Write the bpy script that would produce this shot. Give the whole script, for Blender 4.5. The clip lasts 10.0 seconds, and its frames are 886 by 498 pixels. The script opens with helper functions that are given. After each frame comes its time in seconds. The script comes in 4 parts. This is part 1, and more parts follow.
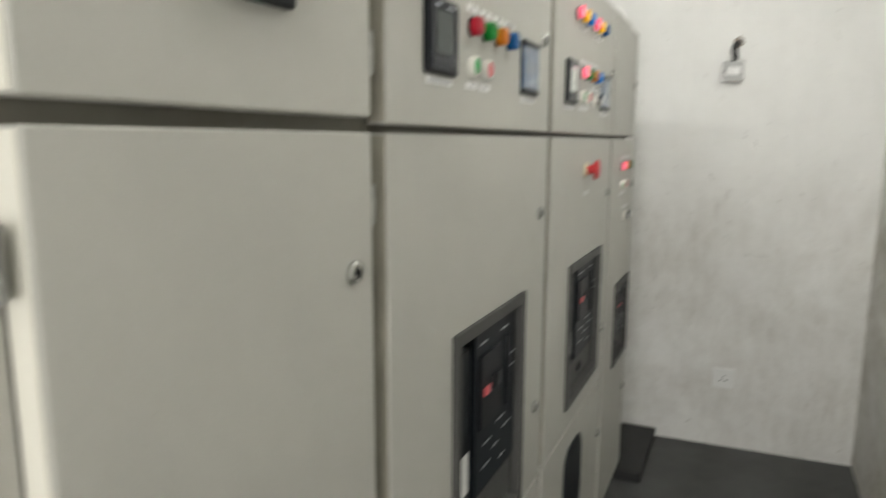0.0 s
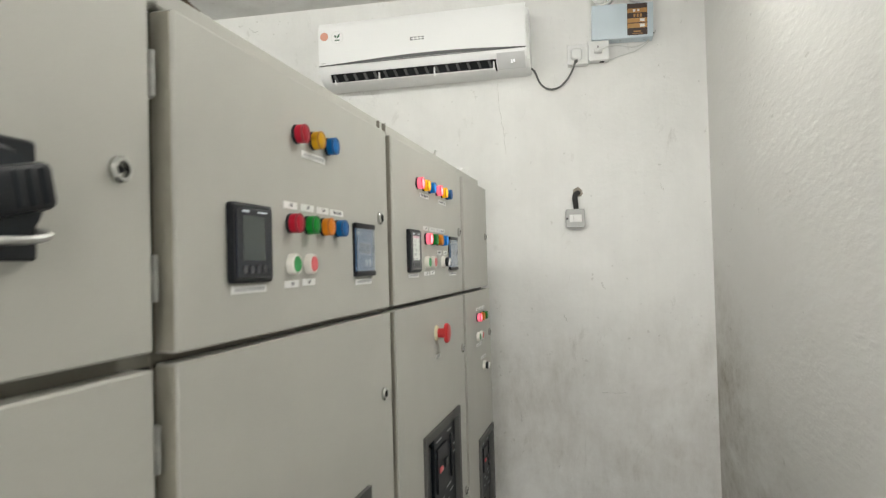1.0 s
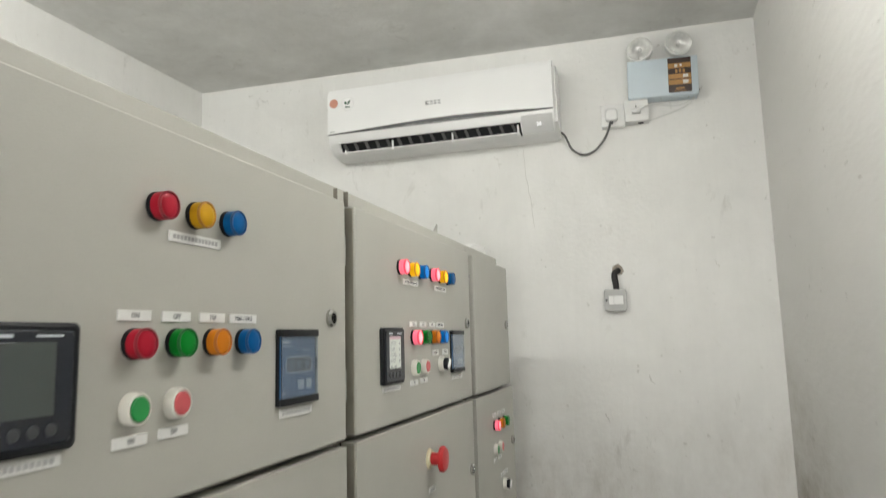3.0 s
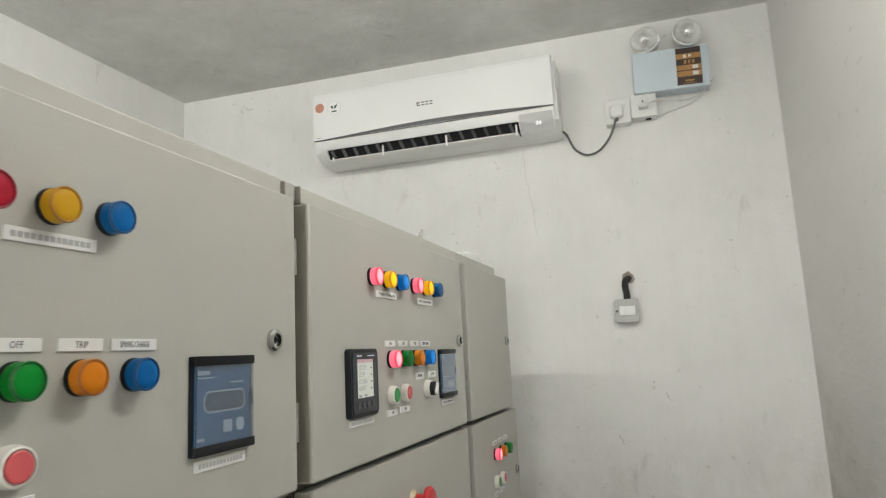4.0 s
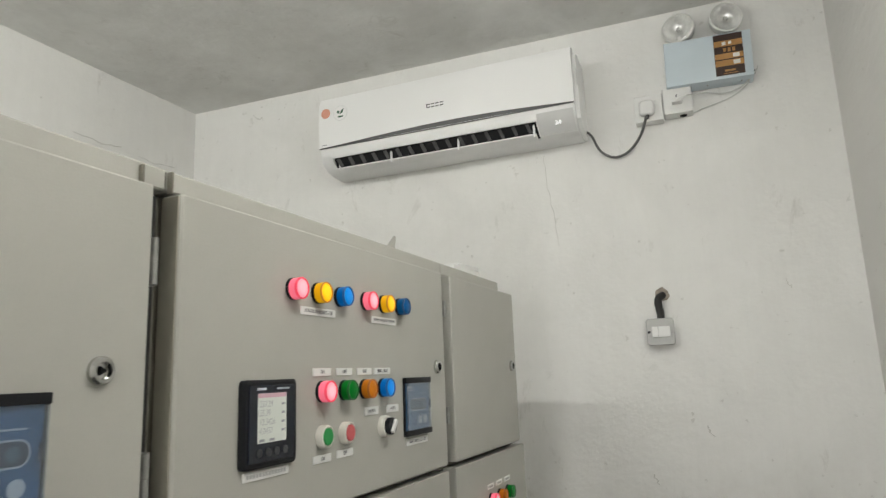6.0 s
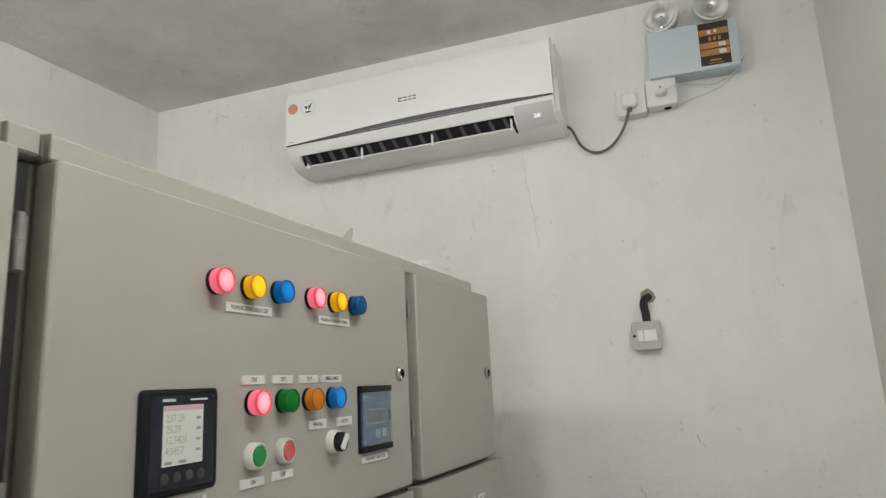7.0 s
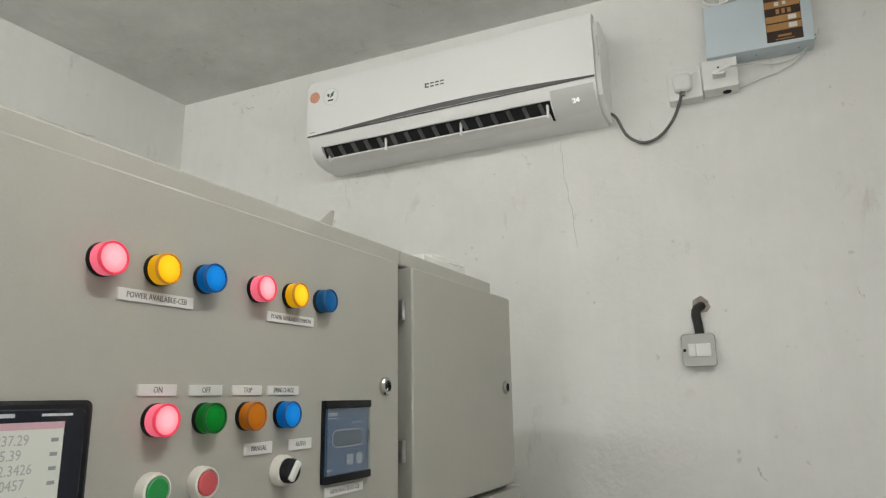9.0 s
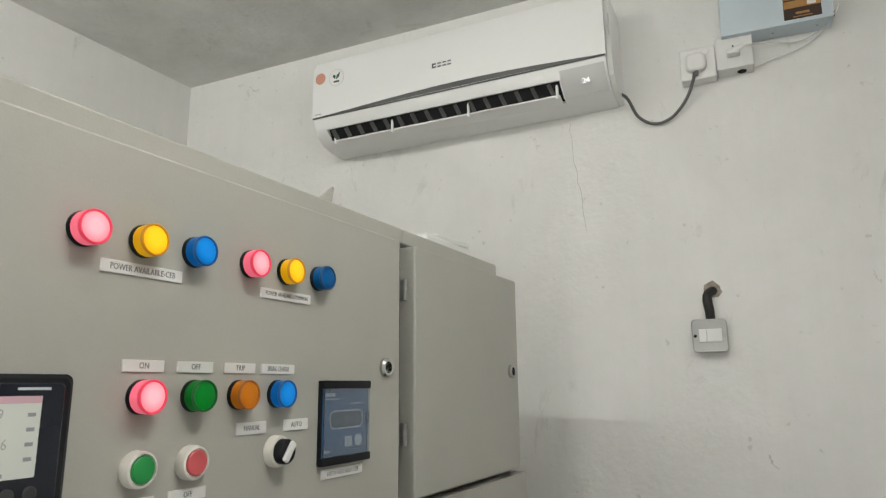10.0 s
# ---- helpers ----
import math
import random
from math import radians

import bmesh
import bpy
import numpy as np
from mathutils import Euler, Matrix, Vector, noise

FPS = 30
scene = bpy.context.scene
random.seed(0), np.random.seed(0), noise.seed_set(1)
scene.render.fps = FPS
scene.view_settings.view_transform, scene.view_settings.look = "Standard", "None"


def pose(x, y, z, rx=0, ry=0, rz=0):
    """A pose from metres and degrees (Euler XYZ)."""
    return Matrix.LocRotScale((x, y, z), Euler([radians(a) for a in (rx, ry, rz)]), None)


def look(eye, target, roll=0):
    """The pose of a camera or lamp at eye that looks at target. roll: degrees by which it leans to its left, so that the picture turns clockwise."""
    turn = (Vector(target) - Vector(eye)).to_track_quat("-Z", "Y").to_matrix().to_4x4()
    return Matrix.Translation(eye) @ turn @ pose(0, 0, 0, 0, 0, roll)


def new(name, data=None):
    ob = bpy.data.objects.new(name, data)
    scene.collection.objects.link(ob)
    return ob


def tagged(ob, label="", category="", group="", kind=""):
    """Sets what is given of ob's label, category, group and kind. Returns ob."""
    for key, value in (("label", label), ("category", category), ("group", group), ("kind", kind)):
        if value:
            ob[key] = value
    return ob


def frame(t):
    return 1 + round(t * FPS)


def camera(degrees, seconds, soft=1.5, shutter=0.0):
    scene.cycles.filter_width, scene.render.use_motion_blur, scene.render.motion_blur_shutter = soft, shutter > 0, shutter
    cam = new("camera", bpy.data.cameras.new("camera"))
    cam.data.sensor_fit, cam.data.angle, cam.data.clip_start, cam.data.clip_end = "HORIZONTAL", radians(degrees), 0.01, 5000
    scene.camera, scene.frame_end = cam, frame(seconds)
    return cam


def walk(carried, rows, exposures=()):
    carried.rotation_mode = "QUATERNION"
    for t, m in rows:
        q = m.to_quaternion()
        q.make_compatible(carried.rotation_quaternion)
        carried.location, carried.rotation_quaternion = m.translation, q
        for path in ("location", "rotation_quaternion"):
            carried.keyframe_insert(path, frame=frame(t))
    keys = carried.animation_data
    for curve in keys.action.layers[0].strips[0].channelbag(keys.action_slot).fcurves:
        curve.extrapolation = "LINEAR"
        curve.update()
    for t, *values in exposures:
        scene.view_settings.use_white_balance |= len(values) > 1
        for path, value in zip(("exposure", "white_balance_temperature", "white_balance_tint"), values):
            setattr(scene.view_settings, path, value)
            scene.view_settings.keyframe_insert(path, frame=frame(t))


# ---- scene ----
cam = camera(67.8, 10.0, 1.2, 0.5)
PATH = [
    (0, (0.379, 0.254, 1.334), (-0.444, 2.049, 1.011), 0.2),
    (0.2, (0.39, 0.264, 1.35), (-0.292, 2.132, 1.135), 0.2),
    (0.5, (0.407, 0.267, 1.386), (-0.158, 2.183, 1.283), 0.0),
    (0.6, (0.411, 0.273, 1.394), (-0.166, 2.187, 1.326), -1.0),
    (0.7, (0.413, 0.285, 1.402), (-0.131, 2.210, 1.367), -1.6),
    (0.8, (0.416, 0.302, 1.411), (-0.07, 2.242, 1.405), -1.9),
    (0.9, (0.419, 0.322, 1.424), (-0.095, 2.254, 1.465), -1.7),
    (1, (0.423, 0.344, 1.437), (-0.057, 2.285, 1.482), -1.5),
    (1.5, (0.452, 0.458, 1.462), (-0.123, 2.366, 1.628), -2.4),
    (2, (0.469, 0.536, 1.477), (-0.156, 2.429, 1.634), -1.8),
    (2.5, (0.472, 0.608, 1.483), (-0.131, 2.511, 1.604), -1.7),
    (3, (0.443, 0.702, 1.497), (-0.163, 2.589, 1.763), -1.5),
    (3.2, (0.428, 0.747, 1.5), (-0.137, 2.64, 1.813), -2.4),
    (4.3, (0.434, 0.945, 1.508), (-0.249, 2.798, 1.827), -3.1),
    (4.5, (0.448, 0.985, 1.523), (-0.277, 2.816, 1.872), -3.2),
    (5, (0.474, 1.064, 1.529), (-0.317, 2.87, 1.868), -2.8),
    (5.5, (0.489, 1.119, 1.519), (-0.367, 2.901, 1.82), -2.2),
    (6, (0.499, 1.142, 1.513), (-0.279, 2.945, 1.89), -2.2),
    (6.2, (0.5, 1.161, 1.515), (-0.266, 2.968, 1.902), -2.3),
    (7.5, (0.464, 1.329, 1.503), (-0.261, 3.147, 1.914), -3.0),
    (8, (0.452, 1.366, 1.503), (-0.34, 3.166, 1.868), -2.7),
    (8.5, (0.468, 1.432, 1.509), (-0.386, 3.198, 1.896), -1.6),
    (9, (0.481, 1.478, 1.514), (-0.399, 3.219, 1.952), -0.9),
    (9.5, (0.479, 1.498, 1.512), (-0.44, 3.222, 1.939), -0.8),
    (10, (0.476, 1.509, 1.506), (-0.435, 3.243, 1.91), -0.5),
]
walk(cam, [(t, look(eye, target, roll)) for t, eye, target, roll in PATH],
     ((0, 0.20), (0.5, 0.38), (1, 0.14), (1.5, 0.01), (2.5, 0.01), (4.5, -0.15), (6, -0.20), (7.5, -0.33), (10, -0.27)))

# ---- light: unseen tubes along the aisle and behind the switchboard, fill from an added doorway ----
world = bpy.data.worlds.new("world")
scene.world = world
world.use_nodes = True
world.node_tree.nodes["Background"].inputs[0].default_value = (0.9, 0.95, 1.0, 1)
world.node_tree.nodes["Background"].inputs[1].default_value = 0.02
TUBE_GLOW = 74.0
SOUTH_FILL = 42.0
scene.view_settings.exposure = 0.0

# ---- plan, metres ----
SEAM, TOP, FLOOR, CEIL = 1.348, 1.706, 0.0, 2.66
EAST, WEST, SOUTH = 0.858, -1.52, -2.30
TURNED = math.degrees(math.atan(0.048))
DOOR = 0.026


def wall_y(x):
    return 3.30 - 0.048 * (0.85 - x)


def on_wall(x, z, w=0.0):
    """Pose on the end wall: u to the right, v up, w out of the wall."""
    return Matrix.Translation((x, wall_y(x), z)) @ pose(0, 0, 0, 0, 0, TURNED) @ pose(0, 0, 0, 90) @ Matrix.Translation((0, 0, w))


FRONT = Matrix(((0, 0, 1, 0), (1, 0, 0, 0), (0, 1, 0, 0), (0, 0, 0, 1)))


# ---- materials ----
def material(name, color, rough=0.5, metal=0.0, vary=0.08, scale=6.0, bump=0.0, bump_scale=300.0, glow=None, strength=0.0, coat=0.0):
    m = bpy.data.materials.new(name)
    m.use_nodes = True
    nt = m.node_tree
    b = nt.nodes["Principled BSDF"]
    b.inputs["Roughness"].default_value = rough
    b.inputs["Metallic"].default_value = metal
    b.inputs["Coat Weight"].default_value = coat
    tc = nt.nodes.new("ShaderNodeTexCoord")
    n = nt.nodes.new("ShaderNodeTexNoise")
    n.inputs["Scale"].default_value, n.inputs["Detail"].default_value = scale, 5
    nt.links.new(tc.outputs["Object"], n.inputs["Vector"])
    r = nt.nodes.new("ShaderNodeValToRGB")
    r.color_ramp.elements[0].position, r.color_ramp.elements[1].position = 0.3, 0.7
    r.color_ramp.elements[0].color = (*[c * (1 - vary) for c in color], 1)
    r.color_ramp.elements[1].color = (*[min(1, c * (1 + vary)) for c in color], 1)
    nt.links.new(n.outputs["Fac"], r.inputs["Fac"])
    nt.links.new(r.outputs["Color"], b.inputs["Base Color"])
    if bump:
        n2 = nt.nodes.new("ShaderNodeTexNoise")
        n2.inputs["Scale"].default_value, n2.inputs["Detail"].default_value = bump_scale, 3
        nt.links.new(tc.outputs["Object"], n2.inputs["Vector"])
        bp = nt.nodes.new("ShaderNodeBump")
        bp.inputs["Strength"].default_value, bp.inputs["Distance"].default_value = bump, 0.002
        nt.links.new(n2.outputs["Fac"], bp.inputs["Height"])
        nt.links.new(bp.outputs["Normal"], b.inputs["Normal"])
    if glow:
        b.inputs["Emission Color"].default_value = (*glow, 1)
        b.inputs["Emission Strength"].default_value = strength
    return m


def ramp(nt, socket, a, b, ca=(0, 0, 0, 1), cb=(1, 1, 1, 1)):
    r = nt.nodes.new("ShaderNodeValToRGB")
    e = r.color_ramp.elements
    e[0].position, e[1].position, e[0].color, e[1].color = a, b, ca, cb
    nt.links.new(socket, r.inputs["Fac"])
    return r.outputs["Color"]


def noise_of(nt, vec, scale, detail=5, rough=0.55, distort=0.0):
    n = nt.nodes.new("ShaderNodeTexNoise")
    n.inputs["Scale"].default_value, n.inputs["Detail"].default_value = scale, detail
    n.inputs["Roughness"].default_value, n.inputs["Distortion"].default_value = rough, distort
    nt.links.new(vec, n.inputs["Vector"])
    return n.outputs["Fac"]


def stretched(nt, vec, s, shift=(0, 0, 0)):
    mp = nt.nodes.new("ShaderNodeMapping")
    mp.inputs["Scale"].default_value, mp.inputs["Location"].default_value = s, shift
    nt.links.new(vec, mp.inputs["Vector"])
    return mp.outputs["Vector"]


def mixed(nt, fac, a, b):
    mx = nt.nodes.new("ShaderNodeMix")
    mx.data_type = "RGBA"
    nt.links.new(fac, mx.inputs[0])
    for k, v in ((6, a), (7, b)):
        if isinstance(v, tuple):
            mx.inputs[k].default_value = (*v, 1)
        else:
            nt.links.new(v, mx.inputs[k])
    return mx.outputs[2]


def times(nt, a, b):
    mu = nt.nodes.new("ShaderNodeMath")
    mu.operation = "MULTIPLY"
    for k, v in ((0, a), (1, b)):
        if isinstance(v, (int, float)):
            mu.inputs[k].default_value = v
        else:
            nt.links.new(v, mu.inputs[k])
    return mu.outputs[0]


def plaster(name, white, grey, dirt_shade=0.0, patch=0.5, seed=0.0, low=0.0, streak=0.10, scuffs=0.38, stretch=2.2, along=1.0, climb=0.0):
    """Brushed lime wash over rough plaster: cloudy patches, scuffs, specks and stains, with some shade painted in low
    on the end wall.
    """
    m = bpy.data.materials.new(name)
    m.use_nodes = True
    nt = m.node_tree
    b = nt.nodes["Principled BSDF"]
    b.inputs["Roughness"].default_value = 0.85
    b.inputs["Specular IOR Level"].default_value = 0.25
    tc = nt.nodes.new("ShaderNodeTexCoord").outputs["Object"]
    v = stretched(nt, tc, (1, along, 1), (seed, seed * 0.7, seed * 1.3))
    cloud = ramp(nt, noise_of(nt, v, 2.6, 8, 0.68, 0.3), 0.36, 0.66)
    color = mixed(nt, times(nt, cloud, patch), white, grey)
    brush = ramp(nt, noise_of(nt, stretched(nt, v, (26, 26, 1.8)), 1.0, 6, 0.7), 0.40, 0.75)
    color = mixed(nt, times(nt, brush, streak), color, tuple(c * 0.80 for c in grey))
    speck = ramp(nt, noise_of(nt, v, 34, 3, 0.5), 0.70, 0.76)
    color = mixed(nt, times(nt, speck, 0.30), color, (0.33, 0.31, 0.27))
    scuff = times(nt, ramp(nt, noise_of(nt, stretched(nt, v, (5, 5, stretch)), 1.6, 8, 0.72, 0.8), 0.60, 0.72), scuffs)
    color = mixed(nt, scuff, color, (0.38, 0.36, 0.32))
    if dirt_shade:
        # rubbed-on soiling below a ragged line, partly painted shade on the end wall; climb tips the line up towards
        # the far corner
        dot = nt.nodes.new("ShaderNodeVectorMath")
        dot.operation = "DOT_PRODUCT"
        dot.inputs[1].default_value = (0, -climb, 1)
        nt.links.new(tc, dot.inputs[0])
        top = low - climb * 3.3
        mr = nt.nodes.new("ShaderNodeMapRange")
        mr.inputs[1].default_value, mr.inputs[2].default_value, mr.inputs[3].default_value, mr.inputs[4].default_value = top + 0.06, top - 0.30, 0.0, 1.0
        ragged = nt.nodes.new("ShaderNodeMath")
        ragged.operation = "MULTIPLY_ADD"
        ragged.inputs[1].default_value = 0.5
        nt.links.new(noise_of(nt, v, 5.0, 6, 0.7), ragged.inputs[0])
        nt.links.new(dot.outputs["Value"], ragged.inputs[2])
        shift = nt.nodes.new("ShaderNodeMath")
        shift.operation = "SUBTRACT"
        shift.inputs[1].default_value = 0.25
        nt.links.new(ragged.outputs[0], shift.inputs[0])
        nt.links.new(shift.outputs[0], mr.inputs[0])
        grime_shade = ramp(nt, noise_of(nt, v, 3.1, 8, 0.7, 0.2), 0.36, 0.66)
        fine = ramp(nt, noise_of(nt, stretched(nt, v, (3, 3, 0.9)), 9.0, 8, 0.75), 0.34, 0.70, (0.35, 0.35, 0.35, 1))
        color = mixed(nt, times(nt, times(nt, times(nt, grime_shade, fine), mr.outputs[0]), dirt_shade), color, (0.30, 0.26, 0.195))
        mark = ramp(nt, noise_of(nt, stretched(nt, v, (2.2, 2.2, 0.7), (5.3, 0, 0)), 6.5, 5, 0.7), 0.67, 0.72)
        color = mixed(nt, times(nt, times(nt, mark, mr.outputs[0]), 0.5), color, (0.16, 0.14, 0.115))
    nt.links.new(color, b.inputs["Base Color"])
    bp = nt.nodes.new("ShaderNodeBump")
    bp.inputs["Strength"].default_value, bp.inputs["Distance"].default_value = 0.38, 0.004
    h = nt.nodes.new("ShaderNodeMath")
    h.operation = "ADD"
    nt.links.new(noise_of(nt, v, 55, 6, 0.6), h.inputs[0])
    nt.links.new(noise_of(nt, v, 9, 4, 0.5), h.inputs[1])
    nt.links.new(h.outputs[0], bp.inputs["Height"])
    nt.links.new(bp.outputs["Normal"], b.inputs["Normal"])
    return m


def panel_paint(name, color):
    """Powder coat: fine orange peel, faint hand smudges and a few scuffs."""
    m = bpy.data.materials.new(name)
    m.use_nodes = True
    nt = m.node_tree
    b = nt.nodes["Principled BSDF"]
    tc = nt.nodes.new("ShaderNodeTexCoord").outputs["Object"]
    smudge = ramp(nt, noise_of(nt, tc, 4.5, 6, 0.6, 0.4), 0.42, 0.72)
    c = mixed(nt, times(nt, smudge, 0.42), color, tuple(k * 0.86 for k in color))
    scuff = ramp(nt, noise_of(nt, stretched(nt, tc, (1, 1, 1), (3.1, 1.7, 0)), 21, 4, 0.5), 0.735, 0.77)
    c = mixed(nt, times(nt, scuff, 0.35), c, (0.16, 0.15, 0.13))
    grain = ramp(nt, noise_of(nt, tc, 260, 2, 0.6), 0.35, 0.65)
    c = mixed(nt, times(nt, grain, 0.5), c, mixed(nt, times(nt, grain, 0.07), c, tuple(k * 0.55 for k in color)))
    nt.links.new(c, b.inputs["Base Color"])
    b.inputs["Roughness"].default_value = 0.48
    rr = nt.nodes.new("ShaderNodeMapRange")
    rr.inputs[3].default_value, rr.inputs[4].default_value = 0.40, 0.56
    nt.links.new(noise_of(nt, tc, 7, 5), rr.inputs[0])
    nt.links.new(rr.outputs[0], b.inputs["Roughness"])
    bp = nt.nodes.new("ShaderNodeBump")
    bp.inputs["Strength"].default_value, bp.inputs["Distance"].default_value = 0.12, 0.001
    nt.links.new(noise_of(nt, tc, 420, 2), bp.inputs["Height"])
    nt.links.new(bp.outputs["Normal"], b.inputs["Normal"])
    return m


PAINT = panel_paint("pebble grey powder coat", (0.445, 0.439, 0.398))
# pale copy of the door paint, for an edge that looks strongly lit
EDGE_LIGHT = panel_paint("bright-lit edge paint", (0.72, 0.70, 0.62))
# door paint darkened and browned for the shade inside the gaps
EDGE_SHADE = material("shaded door edge paint", (0.34, 0.32, 0.265), 0.5, vary=0.14, scale=14, bump=0.05)
CARCASS = material("carcass grey", (0.19, 0.178, 0.145), 0.55, vary=0.1, bump=0.05)
# end wall's low stains also paint in shade beside the cubicles
WALL_N = plaster("end wall whitewash", (0.84, 0.835, 0.81), (0.74, 0.735, 0.71), 0.50, 0.7, 2.0, 1.22)
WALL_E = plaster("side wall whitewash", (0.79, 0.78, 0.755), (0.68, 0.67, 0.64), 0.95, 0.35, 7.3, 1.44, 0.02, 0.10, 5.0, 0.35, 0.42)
WALL_W = plaster("far side whitewash", (0.82, 0.815, 0.79), (0.72, 0.715, 0.69), 0.0, 0.5, 4.4)
CEILING = plaster("ceiling whitewash", (0.80, 0.80, 0.78), (0.64, 0.635, 0.61), 0.0, 1.0, 11.0)
CONCRETE = material("dark concrete floor", (0.062, 0.062, 0.06), 0.6, vary=0.35, scale=5, bump=0.4, bump_scale=60)
PLINTH = material("black painted plinth", (0.02, 0.02, 0.02), 0.6, vary=0.3)
CHROME = material("worn chrome", (0.55, 0.55, 0.53), 0.16, 1.0, vary=0.1, scale=80)
STEEL = material("galvanised steel", (0.40, 0.40, 0.38), 0.45, 0.7, vary=0.15, scale=60)
BLACK = material("black plastic", (0.009, 0.010, 0.012), 0.42, vary=0.2, bump=0.05)
CHARCOAL = material("charcoal moulding", (0.009, 0.012, 0.015), 0.45, vary=0.2)
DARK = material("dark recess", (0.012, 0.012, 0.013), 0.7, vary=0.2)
BEZEL_GREY = material("grey breaker bezel", (0.075, 0.074, 0.070), 0.5, vary=0.1)
METER_KEY = material("dark grey key", (0.045, 0.047, 0.05), 0.3, vary=0.1)
RUBBER = material("black seal and gap shade", (0.02, 0.019, 0.017), 0.8, vary=0.2)
WHITE_PLASTIC = material("white plastic", (0.78, 0.78, 0.76), 0.35, vary=0.03, bump=0.03)
AC_WHITE = material("glossy white casing", (0.84, 0.84, 0.83), 0.28, vary=0.015, scale=3)
AC_GREY = material("pale grey fascia", (0.66, 0.66, 0.65), 0.4, vary=0.03)
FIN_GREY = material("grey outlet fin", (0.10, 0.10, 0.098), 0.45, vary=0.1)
AC_SLOT = material("grey accent strip", (0.09, 0.092, 0.092), 0.6, vary=0.05)
CREAM_PLASTIC = material("cream bezel plastic", (0.72, 0.70, 0.64), 0.4, vary=0.03)
PLATE = material("engraved white plate", (0.76, 0.76, 0.74), 0.4, vary=0.04, scale=40)
INK = material("black ink", (0.13, 0.13, 0.14), 0.6, vary=0.0)
PALE_INK = material("pale print", (0.55, 0.58, 0.62), 0.5, vary=0.0)
PLATE_INK = material("worn grey print", (0.42, 0.42, 0.42), 0.5, vary=0.0)
MID_INK = material("grey print", (0.30, 0.31, 0.32), 0.5, vary=0.0)
EM_BLUE = material("pale blue-grey enamel", (0.56, 0.64, 0.69), 0.4, vary=0.03, bump=0.03)
BROWN = material("dark brown print", (0.035, 0.017, 0.012), 0.35, vary=0.15)
GOLD = material("ochre gold print", (0.42, 0.22, 0.07), 0.3, vary=0.15, scale=30)
CABLE_GREY = material("grey cable sheath", (0.11, 0.11, 0.105), 0.5, vary=0.08)
CABLE_WHITE = material("white cable sheath", (0.66, 0.66, 0.63), 0.5, vary=0.05)
CABLE_BLACK = material("black conduit", (0.018, 0.017, 0.016), 0.6, vary=0.25, scale=60, bump=0.3)
BROKEN = material("broken plaster edge", (0.30, 0.26, 0.22), 0.95, vary=0.3, scale=60, bump=0.8, bump_scale=90)
CRACK = material("crack shadow", (0.58, 0.57, 0.54), 0.95, vary=0.2)
RELAY_BLUE = material("blue relay face", (0.018, 0.10, 0.23), 0.4, vary=0.06)
RED_PLASTIC = material("red mushroom plastic", (0.50, 0.022, 0.025), 0.35, vary=0.05)
YELLOW_PLATE = material("pale yellow collar", (0.66, 0.61, 0.42), 0.45, vary=0.05)
GREEN_CAP = material("green button cap", (0.02, 0.30, 0.07), 0.35, vary=0.04)
RED_CAP = material("red button cap", (0.62, 0.10, 0.11), 0.35, vary=0.04)
GREEN_TAG = material("green plastic tag", (0.02, 0.22, 0.12), 0.4, vary=0.05)
TERRACOTTA = material("faded orange sticker", (0.60, 0.28, 0.20), 0.5, vary=0.1, scale=120)
LEAF_INK = material("green leaf print", (0.03, 0.10, 0.06), 0.5, vary=0.0)
PORCELAIN = material("white lamp rim", (0.74, 0.74, 0.71), 0.35, vary=0.03)
REFLECTOR = material("bright reflector", (0.80, 0.80, 0.78), 0.30, 0.75, vary=0.12, scale=90, bump=0.35, bump_scale=60)
DIGITS = material("white display digits", (0.9, 0.9, 0.9), 0.5, glow=(0.95, 0.97, 1.0), strength=1.2, vary=0)
TUBE = material("lit fluorescent tube", (0.9, 0.9, 0.9), 0.5, glow=(0.985, 0.985, 0.945), strength=TUBE_GLOW * 1.42, vary=0)
TUBE_SHORT = material("lit short tube", (0.9, 0.9, 0.9), 0.5, glow=(0.985, 0.985, 0.945), strength=TUBE_GLOW * 1.75, vary=0)
SCREEN_LIT = material("backlit meter screen", (0.56, 0.58, 0.53), 0.3, glow=(0.85, 0.90, 0.80), strength=0.15, vary=0.02)
SCREEN_OFF = material("unlit meter screen", (0.060, 0.071, 0.067), 0.25, vary=0.06)
SCREEN_HEAD = material("pink screen heading", (0.50, 0.33, 0.37), 0.3, glow=(0.70, 0.42, 0.48), strength=0.18, vary=0)

for m in (BLACK, CHARCOAL, DARK, BEZEL_GREY):
    m.node_tree.nodes["Principled BSDF"].inputs["Specular IOR Level"].default_value = 0.2

GLASS = bpy.data.materials.new("clear cover")
GLASS.use_nodes = True
GLASS.node_tree.nodes["Principled BSDF"].inputs["Transmission Weight"].default_value = 1.0
GLASS.node_tree.nodes["Principled BSDF"].inputs["Roughness"].default_value = 0.04
GLASS.node_tree.nodes["Principled BSDF"].inputs["IOR"].default_value = 1.5
# pale haze in the cover's colour stands in for the reflected wall
COVER = material("hazed clear cover", (0.62, 0.70, 0.78), 0.10, vary=0.05, scale=30)
COVER.node_tree.nodes["Principled BSDF"].inputs["Transmission Weight"].default_value = 0.95
COVER.node_tree.nodes["Principled BSDF"].inputs["IOR"].default_value = 1.7

